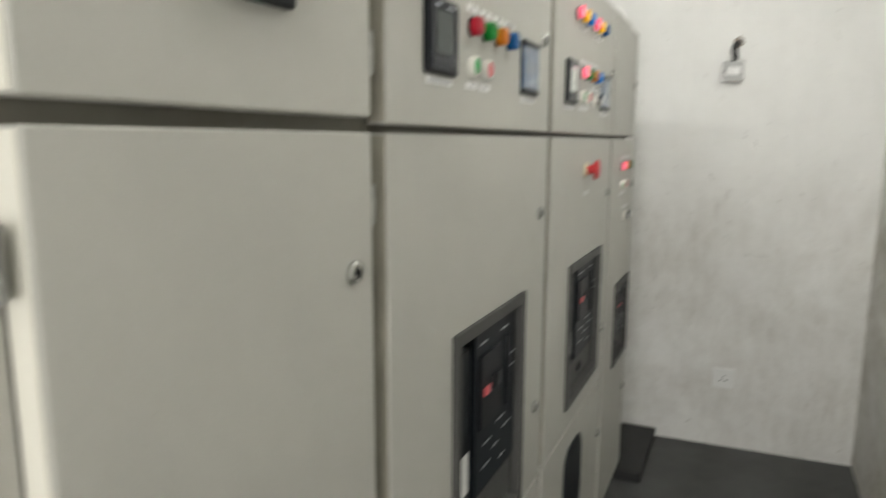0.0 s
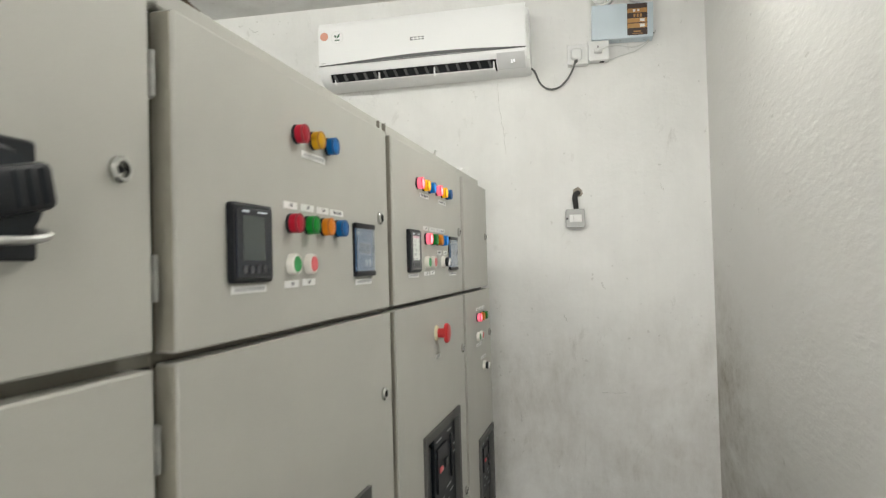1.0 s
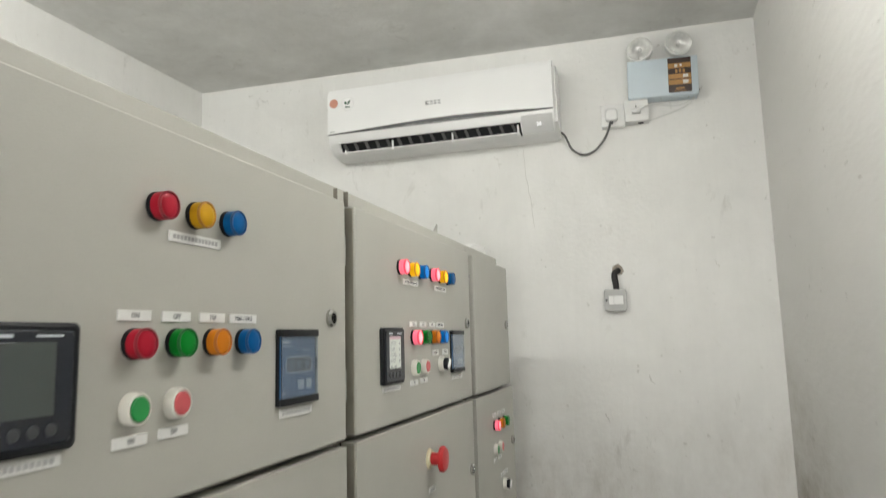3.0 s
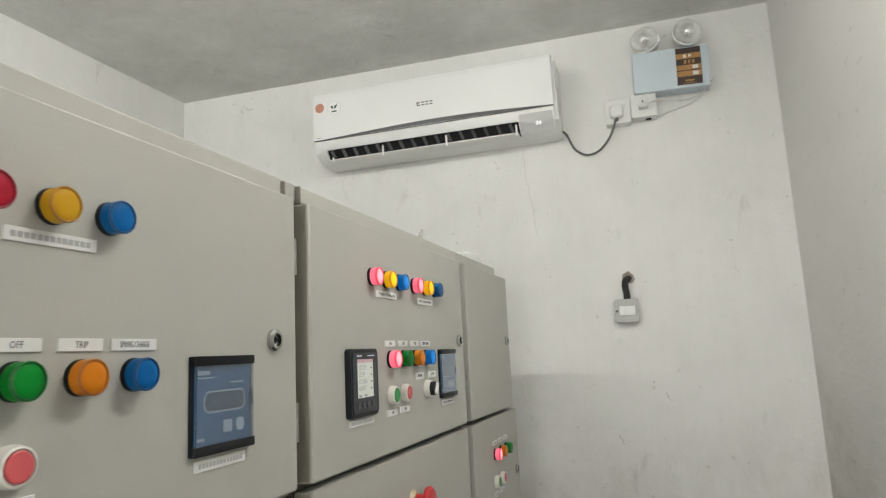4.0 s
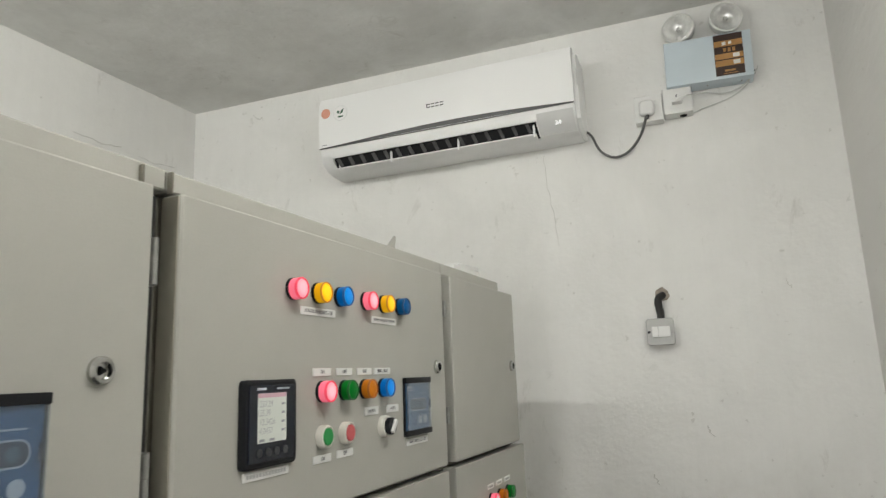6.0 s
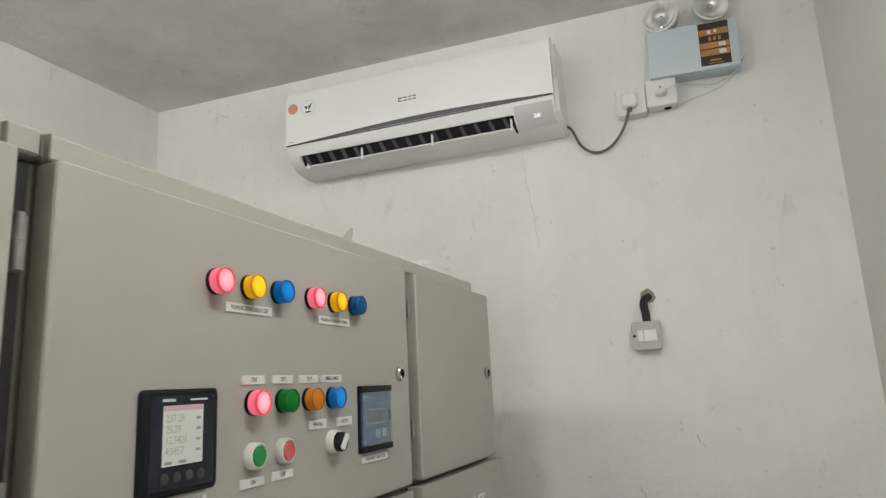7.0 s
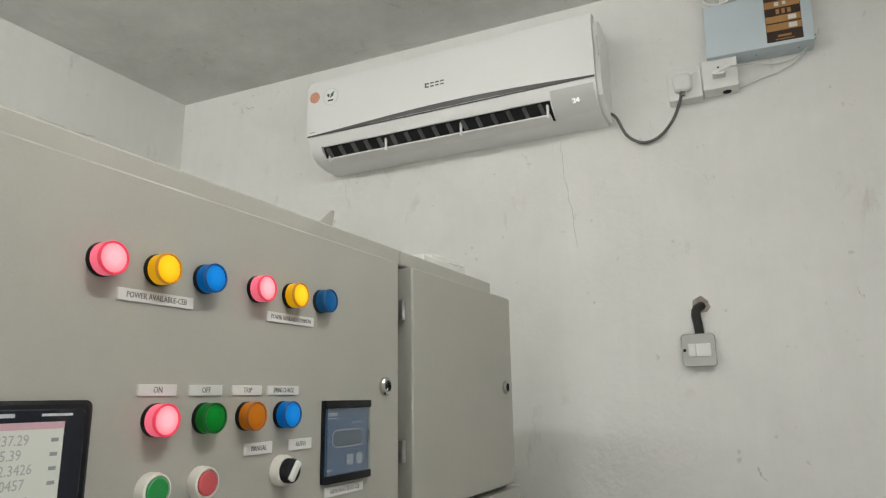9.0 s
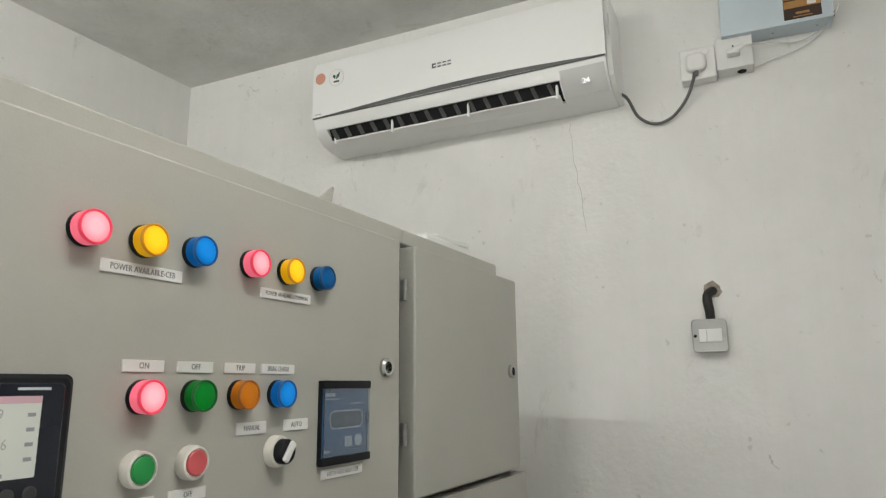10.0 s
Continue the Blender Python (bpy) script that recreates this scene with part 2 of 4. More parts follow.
LENS = {}
for key, base, glow, s in (
    ("red", (0.36, 0.012, 0.028), None, 0), ("green", (0.002, 0.21, 0.022), None, 0), ("amber", (0.62, 0.20, 0.012), None, 0),
    ("yellow", (0.55, 0.30, 0.012), None, 0), ("blue", (0.003, 0.10, 0.30), None, 0),
    ("red lit", (0.75, 0.14, 0.20), (1.0, 0.17, 0.25), 0.62), ("red core", (0.8, 0.30, 0.35), (1.0, 0.28, 0.36), 0.66),
    ("yellow lit", (0.65, 0.36, 0.01), (1.0, 0.52, 0.0), 0.36), ("yellow core", (0.75, 0.45, 0.01), (1.0, 0.60, 0.01), 0.6),
    ("blue lit", (0.001, 0.11, 0.36), (0.0, 0.20, 0.72), 0.18), ("blue core", (0.001, 0.17, 0.50), (0.0, 0.28, 0.85), 0.36)):
    LENS[key] = material(key + " lens", base, 0.33, vary=0.03, coat=0.0, glow=glow, strength=s)
    LENS[key].node_tree.nodes["Principled BSDF"].inputs["Specular IOR Level"].default_value = 0.12
LENS["green core"], LENS["amber core"] = LENS["green"], LENS["amber"]
for key, base in (("red", (0.25, 0.009, 0.02)), ("green", (0.002, 0.12, 0.016)), ("amber", (0.42, 0.12, 0.007)), ("yellow", (0.38, 0.17, 0.008)), ("blue", (0.002, 0.06, 0.20))):
    LENS[key + " rim"] = material(key + " lens rim", base, 0.35, vary=0.03)
for key, base, glow, k in (("red", (0.60, 0.03, 0.07), (1.0, 0.08, 0.15), 0.42), ("yellow", (0.55, 0.24, 0.008), (1.0, 0.42, 0.0), 0.16), ("blue", (0.001, 0.08, 0.28), (0.0, 0.16, 0.6), 0.10)):
    LENS[key + " lit rim"] = material(key + " glowing rim", base, 0.35, vary=0.03, glow=glow, strength=k)


def hot_centre(m, middle, edge, radius):
    """The bulb behind a lens shows brighter in the middle than at its edge."""
    nt = m.node_tree
    gr = nt.nodes.new("ShaderNodeTexGradient")
    gr.gradient_type = "SPHERICAL"
    k = 1 / radius
    nt.links.new(stretched(nt, nt.nodes.new("ShaderNodeTexCoord").outputs["Object"], (k, k, 0)), gr.inputs["Vector"])
    glow = ramp(nt, gr.outputs["Fac"], 0.05, 0.62, (*edge, 1), (*middle, 1))
    nt.links.new(glow, nt.nodes["Principled BSDF"].inputs["Emission Color"])


hot_centre(LENS["red core"], (1.0, 0.60, 0.64), (1.0, 0.22, 0.30), 0.0125)
hot_centre(LENS["yellow core"], (1.0, 0.70, 0.03), (1.0, 0.50, 0.0), 0.0125)
hot_centre(LENS["blue core"], (0.02, 0.36, 1.0), (0.0, 0.22, 0.72), 0.0125)


# ---- mesh helpers ----
def finish(bm, name, mats, smooth=True):
    bmesh.ops.recalc_face_normals(bm, faces=bm.faces)
    me = bpy.data.meshes.new(name)
    bm.to_mesh(me)
    bm.free()
    for m in (mats if isinstance(mats, (list, tuple)) else [mats]):
        me.materials.append(m)
    if smooth:
        for p in me.polygons:
            p.use_smooth = True
        me.set_sharp_from_angle(angle=radians(35))
    return me


def part(name, bm, mats, parent=None, label="", m=None):
    ob = new(name, finish(bm, name, mats))
    if parent is not None:
        ob.parent = parent
    if m is not None:
        ob.matrix_basis = m
    if label:
        ob["label"] = label
    return ob


def shared(name, me, parent, m, label=""):
    ob = new(name, me)
    ob.parent, ob.matrix_basis = parent, m
    if label:
        ob["label"] = label
    return ob


def box(a, b, bevel=0.0, seg=2, bm=None):
    bm = bm or bmesh.new()
    g = bmesh.ops.create_cube(bm, size=1)["verts"]
    for v in g:
        v.co = Vector([a[i] + (v.co[i] + 0.5) * (b[i] - a[i]) for i in range(3)])
    if bevel:
        es = {e for v in g for e in v.link_edges}
        bmesh.ops.bevel(bm, geom=list(es), offset=bevel, segments=seg, profile=0.5, affect="EDGES")
    return bm


def plate(u0, v0, u1, v1, w0, w1, corner=0.004, rim=0.001, seg=4):
    """A slab with rounded corners and a softened front rim."""
    bm = bmesh.new()
    pts = []
    for cu, cv, a0 in ((u1 - corner, v1 - corner, 0), (u0 + corner, v1 - corner, 90), (u0 + corner, v0 + corner, 180), (u1 - corner, v0 + corner, 270)):
        for k in range(seg + 1):
            a = radians(a0 + 90 * k / seg)
            pts.append((cu + corner * math.cos(a), cv + corner * math.sin(a)))
    cx, cy = (u0 + u1) / 2, (v0 + v1) / 2
    fu, fv = 1 - 2 * rim / (u1 - u0), 1 - 2 * rim / (v1 - v0)
    rings = [[bm.verts.new((p[0], p[1], w0)) for p in pts], [bm.verts.new((p[0], p[1], w1 - rim)) for p in pts],
             [bm.verts.new((cx + (p[0] - cx) * fu, cy + (p[1] - cy) * fv, w1)) for p in pts]]
    n = len(pts)
    for a, b in zip(rings, rings[1:]):
        for i in range(n):
            bm.faces.new((a[i], a[(i + 1) % n], b[(i + 1) % n], b[i]))
    bm.faces.new(rings[-1])
    bm.faces.new(rings[0][::-1])
    return bm


def ring_plate(u0, v0, u1, v1, iu0, iv0, iu1, iv1, w0, w1, bm=None):
    """A rectangular frame with a rectangular hole."""
    bm = bm or bmesh.new()
    o, i = [(u0, v0), (u1, v0), (u1, v1), (u0, v1)], [(iu0, iv0), (iu1, iv0), (iu1, iv1), (iu0, iv1)]
    q = [[bm.verts.new((p[0], p[1], w)) for p in s] for s, w in ((o, w0), (o, w1), (i, w1), (i, w0))]
    for a, b in zip(q, q[1:] + q[:1]):
        for k in range(4):
            bm.faces.new((a[k], a[(k + 1) % 4], b[(k + 1) % 4], b[k]))
    return bm


def lathe(profile, seg=28, bm=None, at=(0, 0)):
    """Turn (radius, w) pairs round the w axis."""
    bm = bm or bmesh.new()
    rings = []
    for r, w in profile:
        if r < 1e-6:
            rings.append([bm.verts.new((at[0], at[1], w))])
        else:
            rings.append([bm.verts.new((at[0] + r * math.cos(math.tau * k / seg), at[1] + r * math.sin(math.tau * k / seg), w)) for k in range(seg)])
    for a, b in zip(rings, rings[1:]):
        for k in range(seg):
            j = (k + 1) % seg
            if len(a) > 1 and len(b) > 1:
                bm.faces.new((a[k], a[j], b[j], b[k]))
            elif len(a) > 1:
                bm.faces.new((a[k], a[j], b[0]))
            elif len(b) > 1:
                bm.faces.new((a[0], b[j], b[k]))
    return bm


def tube(points, radius, seg=10):
    """A round cable through smooth points."""
    pts = [Vector(p) for p in points]
    path = []
    for i in range(len(pts) - 1):
        p0, p1, p2, p3 = pts[max(i - 1, 0)], pts[i], pts[i + 1], pts[min(i + 2, len(pts) - 1)]
        for k in range(8):
            t = k / 8
            path.append(0.5 * (2 * p1 + (p2 - p0) * t + (2 * p0 - 5 * p1 + 4 * p2 - p3) * t * t + (3 * p1 - p0 - 3 * p2 + p3) * t ** 3))
    path.append(pts[-1])
    bm = bmesh.new()
    rings, up = [], Vector((0.3, 0.2, 0.93)).normalized()
    for i, p in enumerate(path):
        d = (path[min(i + 1, len(path) - 1)] - path[max(i - 1, 0)]).normalized()
        s = d.cross(up).normalized()
        n = s.cross(d).normalized()
        rings.append([bm.verts.new(p + radius * (s * math.cos(math.tau * k / seg) + n * math.sin(math.tau * k / seg))) for k in range(seg)])
    for a, b in zip(rings, rings[1:]):
        for k in range(seg):
            bm.faces.new((a[k], a[(k + 1) % seg], b[(k + 1) % seg], b[k]))
    bm.faces.new(rings[0][::-1])
    bm.faces.new(rings[-1])
    return bm


def lettering(text, size, mat, parent, u, v, w, squeeze=1.0, align="CENTER"):
    c = bpy.data.curves.new("lettering", "FONT")
    c.body, c.size, c.align_x, c.align_y, c.extrude, c.resolution_u = text, size, align, "CENTER", 0.00015, 2
    tmp = bpy.data.objects.new("lettering_source", c)
    scene.collection.objects.link(tmp)
    me = bpy.data.meshes.new_from_object(tmp.evaluated_get(bpy.context.evaluated_depsgraph_get()))
    bpy.data.objects.remove(tmp)
    bpy.data.curves.remove(c)
    me.materials.clear()
    me.materials.append(mat)
    return shared("lettering", me, parent, Matrix.Translation((u, v, w)) @ Matrix.Diagonal((squeeze, 1, 1, 1)))


def bars(name, rows, mat, parent, w=0.0):
    """Unreadable print as small flat bars: (u0, v0, u1, v1)."""
    bm = bmesh.new()
    for u0, v0, u1, v1 in rows:
        box((u0, v0, w), (u1, v1, w + 0.0003), bm=bm)
    return tagged(part(name, bm, mat, parent), kind="stuff")


def thing(name, m, label, category, group=""):
    e = new(name)
    e.empty_display_size = 0.05
    e.matrix_basis = m
    return tagged(e, label, category, group)


def structure(name, bm, mat, m=None, label=""):
    return tagged(part(name, bm, mat, None, "", m), label, name.split("_")[0], "", "structure")


# ---- setting ----
structure("floor", box((-1.8, SOUTH - 0.3, -0.12), (1.2, 3.7, FLOOR)), CONCRETE, None, "dark grey concrete floor")
structure("ceiling", box((-1.8, SOUTH - 0.3, CEIL), (1.2, 3.7, CEIL + 0.12)), CEILING, None, "grey patchy whitewashed plaster ceiling")
structure("wall_north", box((-2.7, 0, -0.05), (0.3, 0.15, CEIL + 0.06)), WALL_N, pose(0.85, 3.30, 0, 0, 0, TURNED), "whitewashed plaster end wall with scuffs")
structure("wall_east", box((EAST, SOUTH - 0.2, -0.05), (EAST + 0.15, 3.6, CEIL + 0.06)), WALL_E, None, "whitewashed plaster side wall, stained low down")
structure("wall_west", box((WEST - 0.15, SOUTH - 0.2, -0.05), (WEST, 3.6, CEIL + 0.06)), WALL_W, None, "whitewashed plaster wall behind the switchboard")
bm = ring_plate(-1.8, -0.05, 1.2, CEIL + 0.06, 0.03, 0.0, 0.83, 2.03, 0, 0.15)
structure("wall_south", bm, WALL_W, pose(0, SOUTH, 0, 90), "unseen whitewashed back wall with an added doorway opening")
# fill lamp in an added, unseen opening; brightens the low end wall
fill_lamp = bpy.data.lights.new("south_doorway_fill", "AREA")
fill_lamp.shape, fill_lamp.size, fill_lamp.size_y, fill_lamp.energy, fill_lamp.color = "RECTANGLE", 0.78, 2.0, SOUTH_FILL, (1.0, 0.99, 0.95)
new("south_doorway_fill", fill_lamp).matrix_basis = pose(0.43, SOUTH - 0.08, 1.01, 90)


def tube_light(m, where, half, glass):
    """A bare fluorescent batten; w is out of the surface it is fixed to, u along the tube."""
    e = thing("tube_light", m, "white batten with a lit fluorescent tube on the " + where, "light", "tube lights")
    part("batten", box((-half - 0.02, -0.025, 0), (half + 0.02, 0.025, 0.040), 0.004), WHITE_PLASTIC, e)
    bm = lathe([(0, -half), (0.013, -half), (0.013, half), (0, half)], 14)
    bm.transform(pose(0, 0, 0.066, 0, 90, 0))
    part("tube", bm, glass, e, "lit white tube")
    for s in (-1, 1):
        part("lamp_holder", box((s * (half + 0.015) - 0.012, -0.014, 0.036), (s * (half + 0.015) + 0.012, 0.014, 0.084), 0.003), WHITE_PLASTIC, e)


tube_light(pose(EAST, 1.76, 2.47, 0, -90, 0) @ pose(0, 0, 0, 0, 0, 90), "side wall", 0.32, TUBE_SHORT)
# unseen tube, added to brighten door edges and near cubicle fronts
tube_light(pose(EAST, -0.75, 2.47, 0, -90, 0) @ pose(0, 0, 0, 0, 0, 90), "side wall", 0.32, TUBE_SHORT)
tube_light(pose(-0.80, 1.20, CEIL, 180), "ceiling", 0.59, TUBE)


# ---- switchboard ----
def lock(parent, u, v):
    body = part("lock", lathe([(0.0125, 0), (0.0125, 0.004), (0.0105, 0.0065), (0.0078, 0.0065), (0.0072, 0.002), (0, 0.002)], 24), CHROME, parent, "chrome quarter-turn lock", Matrix.Translation((u, v, 0)))
    part("key_insert", lathe([(0.0046, 0.0015), (0.0046, 0.0045), (0.0040, 0.0052), (0.0020, 0.0052), (0.0016, 0.003), (0, 0.003)], 3), DARK, body, "dark triangular key insert")
    return body


def hinge(parent, u, v, length=0.046):
    bm = lathe([(0, -length / 2), (0.0038, -length / 2), (0.0038, -0.0006), (0.0032, 0), (0.0038, 0.0006), (0.0038, length / 2), (0, length / 2)], 14)
    bm.transform(pose(0, 0, -0.009, -90, 0, 0))
    box((-0.001, -length / 2, -0.022), (0.009, length / 2, -0.012), 0.001, 1, bm)
    part("hinge", bm, STEEL, parent, "steel barrel hinge", Matrix.Translation((u, v, 0)))


def door(parent, name, u0, v0, u1, v1, cut=None, out=0.004):
    """A folded sheet door, its front at w = 0."""
    if cut:
        bm = ring_plate(u0, v0, u1, v1, *cut, -DOOR, 0)
    else:
        bm = plate(u0, v0, u1, v1, -DOOR, 0, 0.003, 0.0022, 3)
    d = part(name, bm, PAINT, parent)
    # seal runs past the door by out, painting the gap's shade black
    part("seal", ring_plate(u0 + 0.002, v0 + 0.002, u1 + out, v1 - 0.002, u0 + 0.012, v0 + 0.012, u1 - 0.012, v1 - 0.012, -DOOR - 0.004, -DOOR), RUBBER, d, "black rubber seal, widened to paint in gap shade")
    return d


BEZEL_ME = finish(lathe([(0.0141, 0), (0.0141, 0.0024), (0.0137, 0.0042), (0, 0.0042)]), "bezel", BLACK)
LENS_ME, CORE_ME = {}, {}


def pilot_lamp(parent, u, v, color, lit=False):
    side = color + (" lit" if lit else "")
    core = color + " core" if lit else color
    rim = color + (" lit rim" if lit and color + " lit rim" in LENS else " rim")
    if side not in LENS_ME:
        LENS_ME[side] = finish(lathe([(0.0134, 0.004), (0.0136, 0.0055), (0.0135, 0.0134), (0, 0.0134)]), "lens", LENS[side])
    if rim not in LENS_ME:
        LENS_ME[rim] = finish(lathe([(0.0135, 0.0132), (0.01385, 0.0138), (0.01385, 0.0156), (0.0132, 0.0164), (0.0122, 0.0162), (0.0117, 0.0146)]), "lens_rim", LENS[rim])
    if core not in CORE_ME:
        CORE_ME[core] = finish(lathe([(0.0119, 0.0131), (0.0119, 0.0150), (0.0108, 0.0158), (0.006, 0.0164), (0, 0.0167)]), "lens_front", LENS[core])
    word = ("lit " if lit else "unlit ") + color
    b = shared("pilot_lamp", BEZEL_ME, parent, Matrix.Translation((u, v, 0)), word + " round pilot lamp")
    shared("lens", LENS_ME[side], b, Matrix.Identity(4), word + " plastic lens")
    shared("lens_rim", LENS_ME[rim], b, Matrix.Identity(4), "glowing lens rim" if "lit" in rim else "darker lens rim")
    shared("lens_front", CORE_ME[core], b, Matrix.Identity(4))


def push_button(parent, u, v, color):
    b = part("push_button", lathe([(0.0147, 0), (0.0147, 0.008), (0.0140, 0.0125), (0.0122, 0.0135), (0.0112, 0.011), (0, 0.011)]), CREAM_PLASTIC, parent, "cream collar with %s push cap" % color, Matrix.Translation((u, v, 0)) @ Matrix.Diagonal((1, 1, 0.8, 1)))
    part("cap", lathe([(0.0108, 0.010), (0.0108, 0.0135), (0.0098, 0.0145), (0, 0.0140)]), GREEN_CAP if color == "green" else RED_CAP, b, color + " cap")


def selector_switch(parent, u, v, turn=-35):
    b = part("selector_switch", lathe([(0.0158, 0), (0.0158, 0.008), (0.0148, 0.0125), (0.0130, 0.0135), (0, 0.012)]), CREAM_PLASTIC, parent, "black and white rotary selector switch", Matrix.Translation((u, v, 0)) @ Matrix.Diagonal((1, 1, 0.75, 1)))
    part("knob", lathe([(0.0124, 0.012), (0.0124, 0.0225), (0.0112, 0.0245), (0, 0.0245)]), BLACK, b)
    bm = box((-0.0036, -0.0110, 0.0235), (0.0036, 0.0110, 0.030), 0.002)
    part("handle", bm, WHITE_PLASTIC, b, "white handle", pose(0, 0, 0, 0, 0, turn))


def name_plate(parent, u, v, width, text="", height=0.0098, size=0.0068, squeeze=0.8):
    p = part("name_plate", plate(u - width / 2, v - height / 2, u + width / 2, v + height / 2, 0, 0.0016, 0.0006, 0.0003, 2), PLATE, parent, "white engraved name plate")
    if text:
        lettering(text, size, INK, p, u, v, 0.0017, squeeze)
    else:
        n = max(3, int(width / 0.006))
        step = (width - 0.010) / n
        bars("print", [(u - width / 2 + 0.005 + k * step, v - 0.0022, u - width / 2 + 0.005 + k * step + step * 0.72, v + 0.0022) for k in range(n)], PLATE_INK, p, 0.0016)


def power_meter(parent, u, v, lit):
    """96 mm square meter; (u, v) is its lower left corner."""
    s = 0.096
    m = Matrix.Translation((u, v, 0))
    b = part("power_meter", plate(0, 0, s, s, 0, 0.012, 0.006, 0.003), BLACK, parent, ("lit" if lit else "blank") + " black square power meter", m @ Matrix.Diagonal((1, 1, 0.65, 1)))
    part("fascia", plate(0.007, 0.006, s - 0.007, s - 0.006, 0.012, 0.0138, 0.004, 0.001), material("meter fascia", (0.010, 0.013, 0.022), 0.18, vary=0.1), b)
    part("screen", plate(0.0215, 0.027, 0.0725, 0.081, 0.0138, 0.0142, 0.001, 0.0002), SCREEN_LIT if lit else SCREEN_OFF, b, "backlit pale screen" if lit else "blank grey-green screen")
    bars("print", [(0.020, 0.0845, 0.036, 0.0872), (0.055, 0.085, 0.078, 0.0868)], PALE_INK, b, 0.0139)
    for k in range(4):
        part("button", lathe([(0.0048, 0.0138), (0.0048, 0.0148), (0.0040, 0.0153), (0, 0.0150)], 18), METER_KEY, b, "dark grey round key", Matrix.Translation((0.025 + 0.0152 * k, 0.0165, 0)))
    if lit:
        part("heading", box((0.0215, 0.0762, 0.0142), (0.0725, 0.081, 0.0145)), SCREEN_HEAD, b, "pink screen heading")
        for k, t in enumerate(("237.29", "25.39", "12.3426", "4.0457")):
            lettering(t, 0.0100, PLATE_INK, b, 0.0245, 0.0690 - 0.0098 * k, 0.0144, 0.85, align="LEFT")
        bars("unit_print", [(0.0635, 0.0672 - 0.0098 * k, 0.069, 0.0698 - 0.0098 * k) for k in range(4)] + [(0.0245, 0.0285, 0.033, 0.0312), (0.042, 0.0285, 0.051, 0.0312)], MID_INK, b, 0.0142)


def protection_relay(parent, u, v):
    """Blue-faced relay behind a clear hinged cover; lower left corner at (u, v)."""
    W, H = 0.094, 0.093
    b = part("protection_relay", plate(0, 0, W, H, 0, 0.006, 0.002, 0.001), BLACK, parent, "blue-faced protection relay with clear cover", Matrix.Translation((u, v, 0)) @ Matrix.Diagonal((1, 1, 0.5, 1)))
    part("face", box((0.004, 0.009, 0.006), (W - 0.004, H - 0.009, 0.0066)), RELAY_BLUE, b, "blue printed face")
    bars("print", [(0.008, 0.075, 0.026, 0.079), (0.008, 0.0715, 0.034, 0.0728), (0.056, 0.066, 0.078, 0.0675), (0.007, 0.0135, 0.018, 0.016)], PALE_INK, b, 0.0066)
    part("display", plate(0.018, 0.040, 0.080, 0.058, 0.0066, 0.0074, 0.008, 0.0003), material("relay display", (0.010, 0.022, 0.045), 0.3, vary=0.1), b, "dark oval indicator window")
    part("display_rim", plate(0.0165, 0.0385, 0.0815, 0.0595, 0.0066, 0.0070, 0.0095, 0.0001, 6), PALE_INK, b)
    for k in range(3):
        part("indicator", lathe([(0.006, 0.0074), (0.0052, 0.0079), (0, 0.0079)], 16), material("relay dial", (0.09, 0.13, 0.17), 0.4), b, "", Matrix.Translation((0.030 + 0.019 * k, 0.049, 0)))
    part("key_cap", plate(0.046, 0.018, 0.059, 0.030, 0.0066, 0.0090, 0.002, 0.0006), PALE_INK, b, "pale key")
    part("key_cap", lathe([(0.0068, 0.0066), (0.0068, 0.0090), (0.006, 0.0096), (0, 0.0096)], 20), PALE_INK, b, "pale round key", Matrix.Translation((0.072, 0.024, 0)))
    c = part("cover", plate(0.003, 0.0085, W - 0.001, H - 0.0085, 0.0115, 0.0135, 0.002, 0.0006), COVER, b, "clear hinged cover")
    c.visible_shadow = False
    part("cover_clip", box((W - 0.0085, 0.042, 0.0135), (W - 0.003, 0.056, 0.0155), 0.0008), COVER, b, "clear cover clip")
    part("top_strip", box((0.0, H - 0.009, 0.006), (W, H, 0.0150), 0.001), BLACK, b)
    part("bottom_strip", box((0.0, 0.0, 0.006), (W, 0.009, 0.0150), 0.001), BLACK, b)


